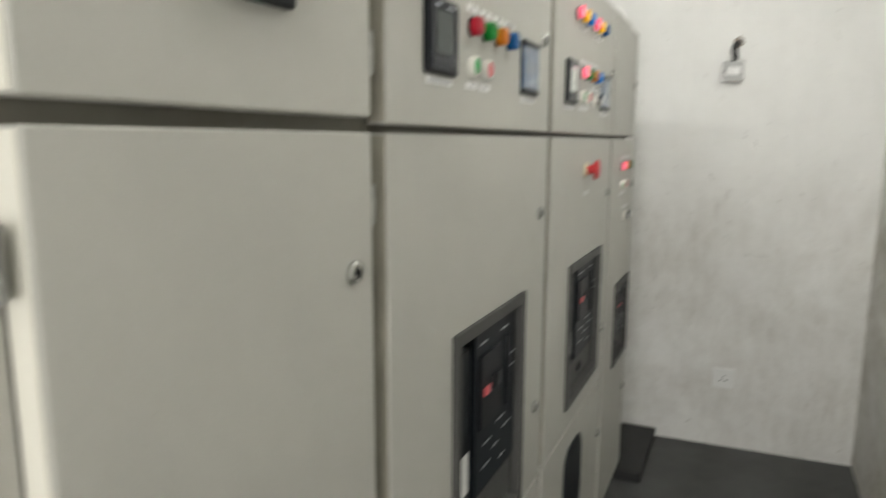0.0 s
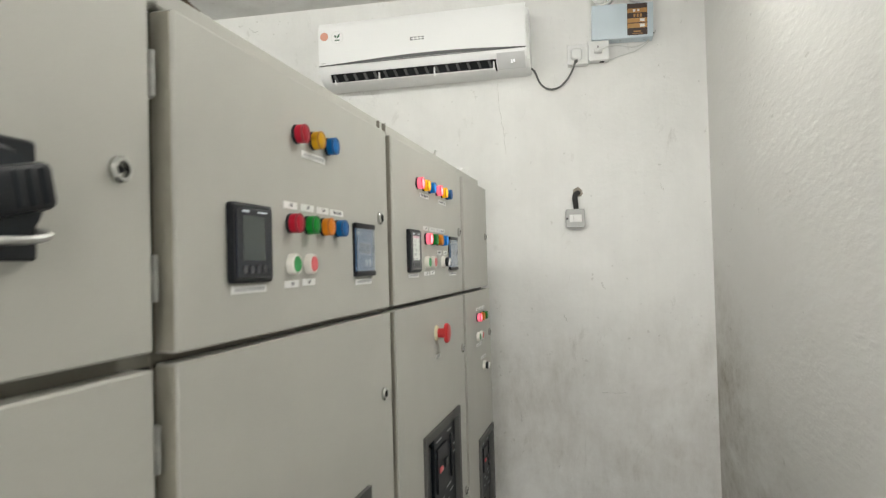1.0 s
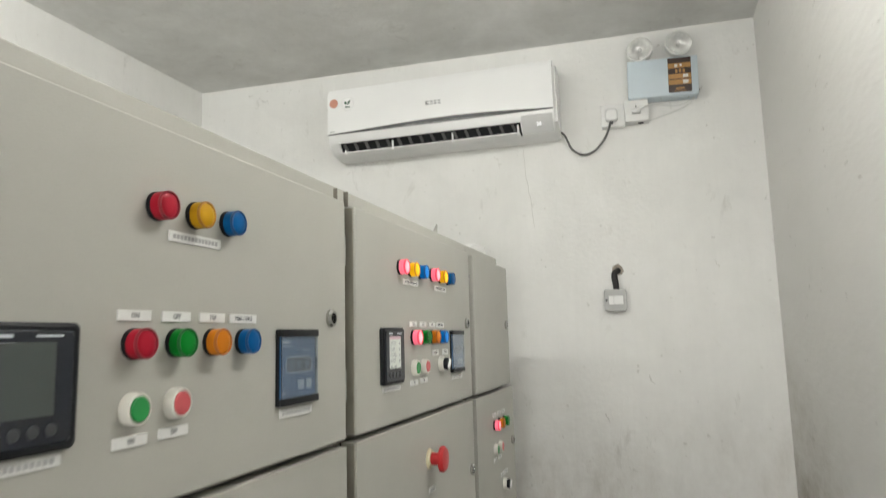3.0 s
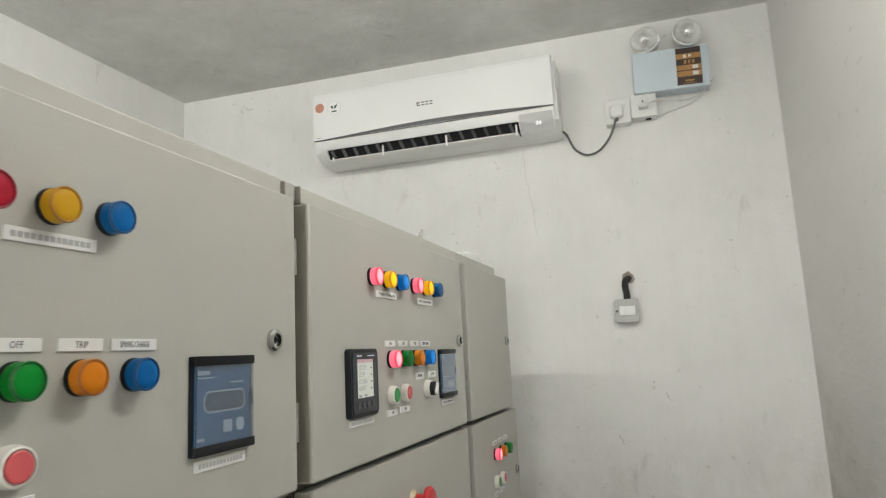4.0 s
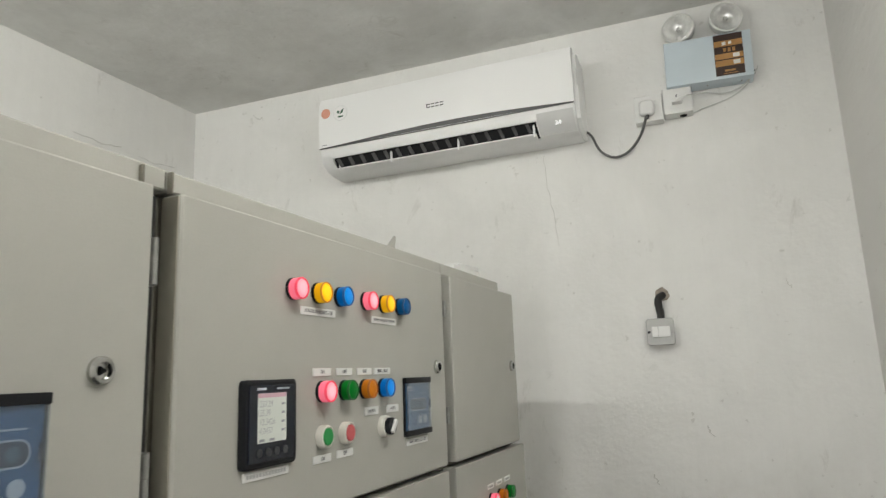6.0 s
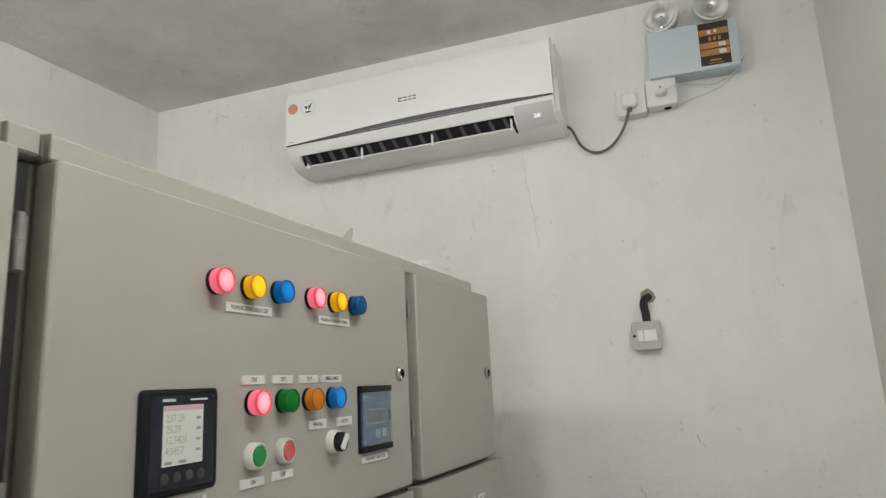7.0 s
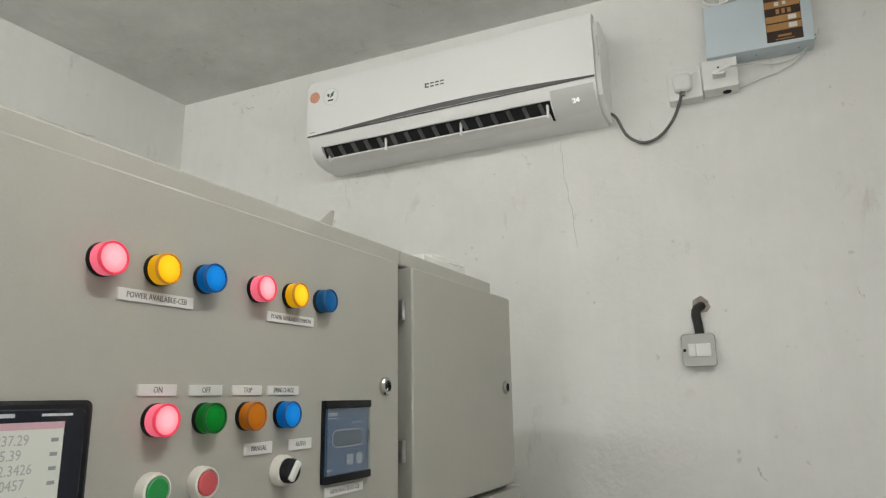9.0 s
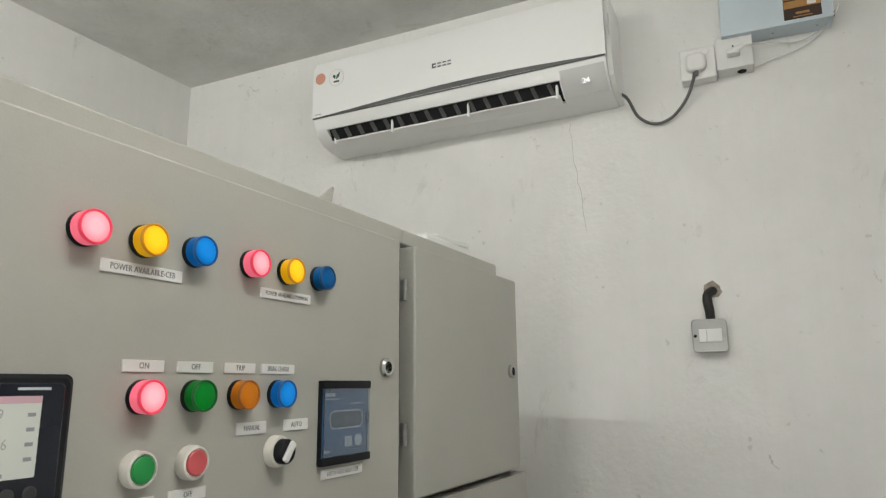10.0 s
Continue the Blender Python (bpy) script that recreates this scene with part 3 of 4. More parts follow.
def circuit_breaker(parent, u0, v0, u1, v1, seed):
    """Air circuit breaker front seen through a grey door bezel."""
    rnd = random.Random(seed)
    f = 0.020
    b = part("circuit_breaker", ring_plate(u0, v0, u1, v1, u0 + f, v0 + f, u1 - f, v1 - f, -0.030, 0.007), BEZEL_GREY, parent, "drawn-in air circuit breaker with grey bezel")
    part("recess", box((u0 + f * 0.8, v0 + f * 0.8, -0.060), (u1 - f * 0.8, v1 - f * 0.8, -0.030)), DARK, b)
    a0, a1, h0, h1 = u0 + f + 0.008, u1 - f - 0.008, v0 + f + 0.010, v1 - f - 0.008
    split, low = a0 + 0.28 * (a1 - a0), h0 + 0.20 * (h1 - h0)
    part("front_cover", plate(split, low + 0.006, a1, h1, -0.030, -0.006, 0.004, 0.002), CHARCOAL, b, "charcoal breaker front")
    part("side_cover", plate(a0, low + 0.006, split - 0.006, h1 - 0.02, -0.030, -0.012, 0.004, 0.002), CHARCOAL, b)
    part("cradle", plate(a0, h0, a1, low, -0.030, -0.010, 0.004, 0.002), BEZEL_GREY, b, "grey racking cradle")
    w = a1 - split
    part("trip_unit", plate(split + 0.08 * w, low + 0.42 * (h1 - low), split + 0.55 * w, low + 0.86 * (h1 - low), -0.006, -0.001, 0.003, 0.001), BLACK, b)
    part("open_key", box((split + 0.14 * w, low + 0.62 * (h1 - low), -0.001), (split + 0.26 * w, low + 0.67 * (h1 - low), 0.003), 0.001), RED_CAP, b, "red open key")
    part("close_key", box((split + 0.36 * w, low + 0.62 * (h1 - low), -0.001), (split + 0.52 * w, low + 0.70 * (h1 - low), 0.003), 0.001), BLACK, b)
    part("charging_handle", box((split + 0.74 * w, low + 0.42 * (h1 - low), -0.006), (split + 0.80 * w, low + 0.88 * (h1 - low), 0.000), 0.002), BLACK, b)
    part("rating_plate", box((a0 + 0.006, low + 0.1 * (h1 - low), -0.012), (split - 0.014, low + 0.34 * (h1 - low), -0.0112)), PLATE, b, "pale rating plate")
    bars("print", [(split + x * w, low + y * (h1 - low), min(a1 - 0.004, split + (x + 0.14 + 0.1 * rnd.random()) * w), low + y * (h1 - low) + 0.0042) for x, y in ((0.84, 0.72), (0.84, 0.64), (0.2, 0.30), (0.52, 0.36), (0.16, 0.16), (0.42, 0.22), (0.6, 0.10), (0.68, 0.28), (0.10, 0.92), (0.62, 0.92))], MID_INK, b, -0.0055)
    part("racking_port", lathe([(0.013, -0.010), (0.013, -0.006), (0.009, -0.006), (0.009, -0.012), (0, -0.012)], 20), BLACK, b, "", Matrix.Translation(((a0 + a1) / 2, (h0 + low) / 2, 0)))


def mushroom_stop(parent, u, v):
    b = part("emergency_stop", lathe([(0.020, 0), (0.020, 0.0015), (0.0175, 0.003), (0.0165, 0.008), (0, 0.008)], 32), YELLOW_PLATE, parent, "red mushroom emergency stop on yellow collar", Matrix.Translation((u, v, 0)) @ Matrix.Diagonal((1, 1, 0.78, 1)))
    part("head", lathe([(0.0120, 0.006), (0.0120, 0.028), (0.0245, 0.032), (0.0250, 0.038), (0.021, 0.0435), (0.010, 0.046), (0, 0.0465)], 32), RED_PLASTIC, b, "red mushroom head")


def rotary_handle(parent, u, v):
    """Black operating handle on a square plate, with a shackle and a green tag."""
    b = part("rotary_handle", plate(-0.045, -0.045, 0.045, 0.045, 0, 0.010, 0.004, 0.002), BLACK, parent, "black rotary operating handle with padlock shackle", Matrix.Translation((u, v, 0)))
    part("hub", lathe([(0.036, 0.010), (0.036, 0.020), (0.031, 0.030), (0, 0.032)], 32), CHARCOAL, b)
    bm = box((-0.032, -0.015, 0.024), (0.034, 0.020, 0.040), 0.006)
    part("grip", bm, BLACK, b, "", pose(0, 0, 0, 0, 0, 12))
    for k in range(3):
        part("rib", box((-0.002 + 0.011 * k, -0.010, 0.0395), (0.002 + 0.011 * k, 0.016, 0.0412), 0.0005, 1), CHARCOAL, b, "", pose(0, 0, 0, 0, 0, 12))
    part("shackle", tube([(-0.020, -0.030, 0.020), (-0.018, -0.032, 0.036), (0.010, -0.031, 0.040), (0.026, -0.028, 0.038), (0.030, -0.024, 0.026)], 0.0030, 8), STEEL, b, "bright steel shackle")
    part("lead", tube([(-0.038, 0.030, 0.012), (-0.040, 0.010, 0.022), (-0.034, -0.014, 0.024), (-0.026, -0.030, 0.020)], 0.0032, 8), CABLE_GREY, b)
    part("tag", plate(-0.028, -0.048, -0.014, -0.027, 0.018, 0.022, 0.003, 0.001), GREEN_TAG, b, "green plastic tag")
    part("corner_plate", plate(-0.020, 0.034, 0.004, 0.0455, 0.010, 0.0125, 0.002, 0.0006), STEEL, b)


def cubicle(y0, width, label, rail=0.001):
    """One floor-standing cubicle: carcass, roof rail and plinth; doors are added by the caller."""
    e = thing("switchboard_cubicle", Matrix.Translation((0, y0, 0)) @ FRONT, label, "switchgear", "switchboard row")
    wb = -DOOR - 0.005
    part("carcass", box((0.0005, 0.08, -0.62), (width - 0.0005, TOP + 0.0015, wb), 0.002, 1), CARCASS, e)
    part("roof_rail", box((0.001, TOP + 0.003, -0.62), (width - rail, TOP + 0.026, wb + 0.014), 0.002, 1), PAINT, e)
    part("plinth", box((0.001, 0, -0.60), (width - 0.001, 0.079, wb - 0.01)), PLINTH, e, "black base plinth")
    return e


def upper_controls(e, first, two_sets, lit):
    """Lamps, buttons, meter and relay of an upper door; u counts from the door's hinge edge."""
    pitch = 0.054
    z1, z2, zb = 1.6265, 1.4985, 1.442
    for k, c in enumerate(("red", "yellow", "blue")):
        pilot_lamp(e, first + pitch * k, z1, c, lit)
        if two_sets:
            pilot_lamp(e, first + 0.1785 + pitch * k, z1, c, lit and c != "blue")
    name_plate(e, first + 0.056, 1.6015, 0.079, "POWER AVAILABLE-CEB" if lit else "", 0.0105, 0.0072, 0.82)
    if two_sets:
        name_plate(e, first + 0.2345, 1.6005, 0.078, "POWER AVAILABLE-COMMON", 0.0105, 0.0066, 0.74)
    on = 0.2535
    for k, (c, t, w) in enumerate((("red", "ON", 0.040), ("green", "OFF", 0.040), ("amber", "TRIP", 0.041), ("blue", "SPRING CHARGE", 0.050))):
        pilot_lamp(e, on + pitch * k, z2, c, lit and c in ("red", "blue"))
        name_plate(e, on + pitch * k, 1.5235, w, t, 0.0098, 0.0072, 0.60 if k == 3 else 0.85)
    push_button(e, on, zb, "green")
    push_button(e, on + pitch, zb, "red")
    name_plate(e, on, 1.4145, 0.040, "ON")
    name_plate(e, on + pitch, 1.4155, 0.040, "OFF")
    if lit:
        selector_switch(e, on + pitch * 3, zb)
        name_plate(e, 0.381, 1.4665, 0.040, "MANUAL", 0.0115, 0.0072, 0.75)
        name_plate(e, 0.4465, 1.4665, 0.038, "AUTO", 0.0115, 0.0072, 0.85)
    power_meter(e, 0.095, 1.420, lit)
    name_plate(e, 0.143, 1.4125, 0.080)
    protection_relay(e, 0.484, 1.419)
    name_plate(e, 0.531, 1.4095, 0.078, "EARTH FAULT RELAY-CEB" if lit else "", 0.0105, 0.0066, 0.78)


# the cubicle beside the first one, of which only an edge is seen
YZ, YA, YB, YC, YD, YEND = -0.20, 0.500, 0.924, 1.628, 2.319, 2.752
GAP = 0.030
end_z = cubicle(YZ, YA - YZ, "plain pebble grey steel end cubicle with fixed covers")
part("fixed_cover", plate(0.002, SEAM + 0.005, YA - YZ - 0.004, TOP, -DOOR - 0.005, -DOOR + 0.001, 0.003, 0.001), PAINT, end_z)
part("fixed_cover", plate(0.002, 0.10, YA - YZ - 0.004, SEAM - 0.005, -DOOR - 0.005, -DOOR + 0.001, 0.003, 0.001), PAINT, end_z)

cub_a = cubicle(YA, YB - YA, "pebble grey steel switchboard cubicle with a rotary handle")
d = door(cub_a, "upper_door", 0, SEAM + 0.011, YB - YA - 0.033, TOP, None, 0.026)
lock(d, 0.347, 1.529)
d = door(cub_a, "lower_door", 0, 0.10, YB - YA - 0.033, SEAM - 0.005, None, 0.026)
lock(d, 0.348, 1.194)
lock(d, 0.348, 0.42)
for v in (1.262, 0.68):
    hinge(d, -0.016, v)
# light from the south is put into these strips' pale colour
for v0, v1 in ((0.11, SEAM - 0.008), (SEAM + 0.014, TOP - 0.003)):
    part("edge_strip", box((-0.0016, v0, -DOOR), (0.0004, v1, -0.0035)), EDGE_LIGHT, cub_a, "door edge coloured pale for the light on it")
rotary_handle(cub_a, 0.206, 1.492)

cub_b = cubicle(YB, YC - YB, "pebble grey steel switchboard cubicle with unlit pilot lamps")
wB = YC - YB
d = door(cub_b, "upper_door", 0.004, SEAM + 0.005, wB - GAP, TOP, None, 0.026)
lock(d, 0.624, 1.528)
for v in (1.633, 1.430):
    hinge(d, -0.019, v)
cut = (0.192, 0.615, 0.530, 1.048)
d = door(cub_b, "middle_door", 0.004, 0.602, wB - GAP, SEAM - 0.005, (cut[0] + 0.004, cut[1] + 0.004, cut[2] - 0.004, cut[3] - 0.004), 0.026)
for v in (1.191, 0.777):
    lock(d, 0.624, v)
for v in (1.262, 0.68):
    hinge(d, -0.019, v)
circuit_breaker(cub_b, *cut, 3)
d = door(cub_b, "lower_door", 0, 0.10, wB - GAP, 0.594)
lock(d, 0.624, 0.42)
# strips paint the shaded side of the door
for v0, v1 in ((0.602, SEAM - 0.008), (SEAM + 0.008, TOP - 0.003)):
    part("edge_strip", box((0.0024, v0, -DOOR), (0.0044, v1, -0.0035)), EDGE_SHADE, cub_b, "brown-grey door edge with shade in its colour")
upper_controls(cub_b, 0.277, False, False)

cub_c = cubicle(YC, YD - YC, "pebble grey steel switchboard cubicle with lit pilot lamps")
wC = YD - YC
d = door(cub_c, "upper_door", 0.005, SEAM + 0.005, wC - 0.033, TOP, None, 0.026)
lock(d, 0.620, 1.529)
for v in (1.633, 1.430):
    hinge(d, -0.019, v)
cut = (0.188, 0.660, 0.556, 1.034)
d = door(cub_c, "middle_door", 0.005, 0.602, wC - 0.033, SEAM - 0.005, (cut[0] + 0.004, cut[1] + 0.004, cut[2] - 0.004, cut[3] - 0.004), 0.026)
for v in (1.186, 0.768):
    lock(d, 0.630, v)
circuit_breaker(cub_c, *cut, 5)
d = door(cub_c, "lower_door", 0, 0.10, wC - 0.033, 0.594)
lock(d, 0.630, 0.42)
part("grille", plate(0.205, 0.30, 0.40, 0.535, -0.001, 0.004, 0.06, 0.002, 8), CHARCOAL, cub_c, "dark ventilation cowl")
# same darker strips for this door's shaded side
for v0, v1 in ((0.602, SEAM - 0.008), (SEAM + 0.008, TOP - 0.003)):
    part("edge_strip", box((0.0034, v0, -DOOR), (0.0054, v1, -0.0035)), EDGE_SHADE, cub_c, "brown-grey door edge with shade in its colour")
upper_controls(cub_c, 0.190, True, True)
mushroom_stop(cub_c, 0.331, 1.263)
name_plate(cub_c, 0.342, 1.203, 0.036, "")

cub_d = cubicle(YD, YEND - YD, "narrow pebble grey steel switchboard cubicle with feeder breaker", 0.085)
wD = YEND - YD
d = door(cub_d, "upper_door", 0.008, SEAM + 0.005, wD - 0.030, TOP)
lock(d, 0.364, 1.530)
for v in (1.640, 1.440):
    hinge(d, -0.006, v, 0.030)
cut = (0.150, 0.565, 0.405, 0.858)
d = door(cub_d, "lower_door", 0, 0.10, wD - 0.004, SEAM - 0.005, (cut[0] + 0.004, cut[1] + 0.004, cut[2] - 0.004, cut[3] - 0.004))
lock(d, 0.395, 1.186)
lock(d, 0.395, 0.42)
circuit_breaker(cub_d, *cut, 9)
for k, (c, lit) in enumerate((("red", True), ("amber", False), ("green", False))):
    pilot_lamp(cub_d, 0.180 + 0.054 * k, 1.256, c, lit)
    name_plate(cub_d, 0.180 + 0.054 * k, 1.283, 0.036)
push_button(cub_d, 0.176, 1.193, "green")
push_button(cub_d, 0.230, 1.193, "red")
selector_switch(cub_d, 0.270, 1.085)
for u, v in ((0.176, 1.165), (0.230, 1.165), (0.250, 1.114), (0.296, 1.114)):
    name_plate(cub_d, u, v, 0.036)

# things lying on the switchboard
ROOF = TOP + 0.026
lug = thing("lifting_lug", Matrix.Translation((-0.05, 2.175, ROOF)), "thin grey steel lifting lug on the cubicle roof", "lug")
bm = bmesh.new()
a, b = [[bm.verts.new((x, y, z)) for y, z in ((-0.026, 0.0), (0.012, 0.0), (0.020, 0.034), (0.016, 0.036))] for x in (-0.0015, 0.0015)]
for k in range(4):
    bm.faces.new((a[k], a[(k + 1) % 4], b[(k + 1) % 4], b[k]))
bm.faces.new(a[::-1])
bm.faces.new(b)
part("fin", bm, PAINT, lug)
strip = thing("trunking_offcut", Matrix.Translation((-0.045, 2.49, ROOF)), "white plastic trunking offcut lying on the cubicle roof", "offcut")
part("tray", plate(-0.022, -0.085, 0.022, 0.075, 0, 0.012, 0.004, 0.002), WHITE_PLASTIC, strip)
part("lid", plate(-0.020, -0.050, 0.018, 0.090, 0.012, 0.021, 0.004, 0.002), WHITE_PLASTIC, strip, "", pose(0, 0, 0.001, 4, 0, 3))
CARDBOARD = material("brown cardboard", (0.13, 0.085, 0.055), 0.9, vary=0.25, scale=40, bump=0.3)


def cardboard_scrap(x, y, length, curl, seed):
    """A torn, curled strip of card lying along the roof's front edge."""
    e = thing("cardboard_scrap", Matrix.Translation((x, y, ROOF)), "crumpled brown cardboard scrap on the cubicle roof", "cardboard")
    rnd = random.Random(seed)
    bm = bmesh.new()
    cells = 9
    grid = []
    for i in range(5):
        row = []
        for k in range(cells):
            t = k / (cells - 1)
            lift = curl * (1 - t) ** 1.5 * (0.35 + 0.65 * i / 4)
            taper = 1 - 0.75 * t
            row.append(bm.verts.new(((-0.024 + 0.012 * i) * taper + rnd.uniform(-0.002, 0.002), (t - 0.5) * length, 0.002 + lift + 0.003 * rnd.random())))
        grid.append(row)
    for i in range(4):
        for k in range(cells - 1):
            bm.faces.new((grid[i][k], grid[i + 1][k], grid[i + 1][k + 1], grid[i][k + 1]))
    bmesh.ops.solidify(bm, geom=bm.faces[:], thickness=0.003)
    part("sheet", bm, CARDBOARD, e)


cardboard_scrap(-0.030, 0.972, 0.090, 0.002, 8)
# added uprights stand in for two grey marks on the rail face
for y, h in ((1.594, 0.022), (1.631, 0.024)):
    e = thing("rail_mark", Matrix.Translation((-0.0150, y, TOP)), "thin grey upright standing in for a mark on the roof rail", "tab", "roof tabs")
    part("tab", box((-0.004, -0.0012, 0), (0.004, 0.0012, h), 0.0006, 1), CARCASS, e)

block = tagged(part("floor_plinth", box((-0.62, 2.78, 0.0), (0.08, wall_y(0.0) - 0.02, 0.045), 0.003, 1), PLINTH), "low black concrete plinth by the wall", "plinth", "", "structure")


# ---- air conditioner on the end wall ----
def air_conditioner(x0, z0, width):
    e = thing("air_conditioner", on_wall(x0, z0), "white split air conditioner blowing, mounted high on wall", "air conditioner")
    full = [(0.0, 0.0), (0.060, 0.0), (0.112, 0.008), (0.150, 0.032), (0.170, 0.066), (0.168, 0.235), (0.155, 0.262), (0.125, 0.272), (0.0, 0.272)]
    slot = [(0.0, 0.0), (0.060, 0.0), (0.098, 0.003), (0.094, 0.010), (0.060, 0.046), (0.120, 0.052), (0.155, 0.0435), (0.170, 0.066), (0.168, 0.235), (0.155, 0.262), (0.125, 0.272), (0.0, 0.272)]

    def run(profile, u0, u1):
        bm = bmesh.new()
        a, b = [[bm.verts.new((u, v, w)) for w, v in profile] for u in (u0, u1)]
        n = len(profile)
        for k in range(n):
            bm.faces.new((a[k], a[(k + 1) % n], b[(k + 1) % n], b[k]))
        bm.faces.new(a[::-1])
        bm.faces.new(b)
        return bm

    left, right = 0.040, width - 0.128
    part("end_casing", run(full, 0, left), AC_WHITE, e)
    part("casing", run(slot, left, right), AC_WHITE, e, "white casing with open outlet")
    part("control_casing", run(full, right, width), AC_WHITE, e)
    fp = [(0.171, 0.076), (0.178, 0.078), (0.176, 0.240), (0.160, 0.270), (0.125, 0.279), (0.125, 0.272), (0.155, 0.263), (0.169, 0.236)]
    part("front_panel", run(fp, -0.002, width + 0.002), AC_WHITE, e, "smooth glossy white front panel")
    # dark wedge where the front panel's lower edge arches up over the casing
    n = 24
    bm = bmesh.new()
    rows = []
    for k in range(n + 1):
        t = k / n
        rise = 0.0785 + 0.0165 * math.sin(math.pi * t ** 1.15) ** 1.1
        rows.append([bm.verts.new(p) for p in ((width * t, 0.0765, 0.172), (width * t, 0.0765, 0.1778), (width * t, rise, 0.1792), (width * t, rise + 0.0006, 0.1772))])
    for p, q in zip(rows, rows[1:]):
        for k in range(4):
            bm.faces.new((p[k], q[k], q[(k + 1) % 4], p[(k + 1) % 4]))
    part("accent_strip", bm, AC_SLOT, e, "dark grey curved accent strip")
    cap = [(0.0, 0.004), (0.060, 0.004), (0.106, 0.012), (0.140, 0.036), (0.150, 0.068), (0.148, 0.232), (0.138, 0.254), (0.115, 0.264), (0.0, 0.264)]
    part("end_cap", run(cap, width + 0.0005, width + 0.013), AC_WHITE, e)
    part("end_cap", run(cap, -0.010, -0.0005), AC_WHITE, e)
    # dark filler gives the outlet its inner shade by colour
    part("outlet_fill", run([(0.062, 0.0455), (0.098, 0.006), (0.126, 0.012), (0.146, 0.0455)], left + 0.001, right - 0.001), DARK, e, "dark filler block in the air outlet")
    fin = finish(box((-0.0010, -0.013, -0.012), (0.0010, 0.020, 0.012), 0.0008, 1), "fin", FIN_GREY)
    count = 16
    for k in range(count):
        shared("fin", fin, e, Matrix.Translation((left + 0.025 + (right - left - 0.05) * k / (count - 1), 0.027, 0.137)) @ pose(0, 0, 0, 30, 0, 0) @ pose(0, 0, 0, 0, 0, 16) @ pose(0, 0, 0, 0, -30, 0))
    flap = [(0.097, -0.002), (0.137, 0.0065), (0.1385, 0.0100), (0.134, 0.0105), (0.097, 0.003)]
    part("flap", run(flap, left + 0.004, right - 0.006), AC_WHITE, e, "opened white louvre flap")
    for u in (left + 0.02, left + 0.30 * (right - left), left + 0.635 * (right - left), right - 0.012):
        part("flap_arm", box((u - 0.0035, -0.002, 0.134), (u + 0.0035, 0.040, 0.142), 0.002, 1), AC_WHITE, e, "white flap arm", )
    part("control_fascia", run([(0.1130, 0.0070), (0.1515, 0.0310), (0.1700, 0.0625), (0.168, 0.063), (0.149, 0.033), (0.112, 0.009)], right + 0.004, width - 0.006), AC_GREY, e, "pale grey display fascia")
    face = Matrix.Translation((right + 0.070, 0.0300, 0.1510)) @ pose(0, 0, 0, 30)
    disp = part("display", box((-0.014, -0.0058, -0.002), (0.014, 0.0058, 0.0001)), AC_GREY, e, "small digital display", face)
    lettering("24", 0.0185, DIGITS, disp, 0, -0.001, 0.0006, 1.0)
    brand = part("brand_mark", box((0, 0, 0), (0.004, 0.015, 0.0006)), INK, e, "small black maker's mark", Matrix.Translation((0.418, 0.152, 0.1784)))
    for k in range(4):
        part("brand_bar", box((0.016 * k + 0.002, 0.000, 0), (0.016 * k + 0.013, 0.004, 0.0006)), INK, brand)
        part("brand_bar", box((0.016 * k + 0.002, 0.010, 0), (0.016 * k + 0.013, 0.014, 0.0006)), INK, brand)
    tilt = pose(0, 0, 0, 1)
    part("sticker", lathe([(0.0185, 0), (0.0185, 0.0006), (0, 0.0006)], 28), TERRACOTTA, e, "round faded orange sticker", Matrix.Translation((0.026, 0.208, 0.1770)) @ tilt)
    s = part("sticker", lathe([(0.0245, 0), (0.0245, 0.0005), (0, 0.0005)], 28), AC_GREY, e, "round white eco sticker with green leaf", Matrix.Translation((0.086, 0.200, 0.1772)) @ tilt @ Matrix.Diagonal((1.15, 1.15, 1, 1)))
    part("sticker_face", lathe([(0.0230, 0.0005), (0.0230, 0.0008), (0, 0.0008)], 28), AC_WHITE, s)
    bm = bmesh.new()
    for pts in (((-0.012, 0.004), (-0.004, -0.004), (-0.002, 0.006), (-0.009, 0.010)), ((-0.002, -0.005), (0.008, 0.000), (0.013, 0.015), (0.002, 0.007))):
        bm.faces.new([bm.verts.new((x, y, 0.0010)) for x, y in pts])
    box((-0.009, -0.014, 0.0008), (0.009, -0.009, 0.0010), bm=bm)
    part("leaf_print", bm, LEAF_INK, s)
    bars("print", [(0.010, 0.087, 0.030, 0.0895)], MID_INK, e, 0.1785)
    part("side_grip", plate(-0.055, 0.130, -0.035, 0.190, 0, 0.0015, 0.008, 0.0005), AC_GREY, e, "", Matrix.Translation((width + 0.0132, 0, 0.13)) @ pose(0, 0, 0, 0, 90, 0))
    return e


AX, AZ, AW = -0.796, 2.258, 0.912
unit = air_conditioner(AX, AZ, AW)
unit.matrix_basis = unit.matrix_basis @ pose(0, -0.008, 0, 0, 0, 0.6)


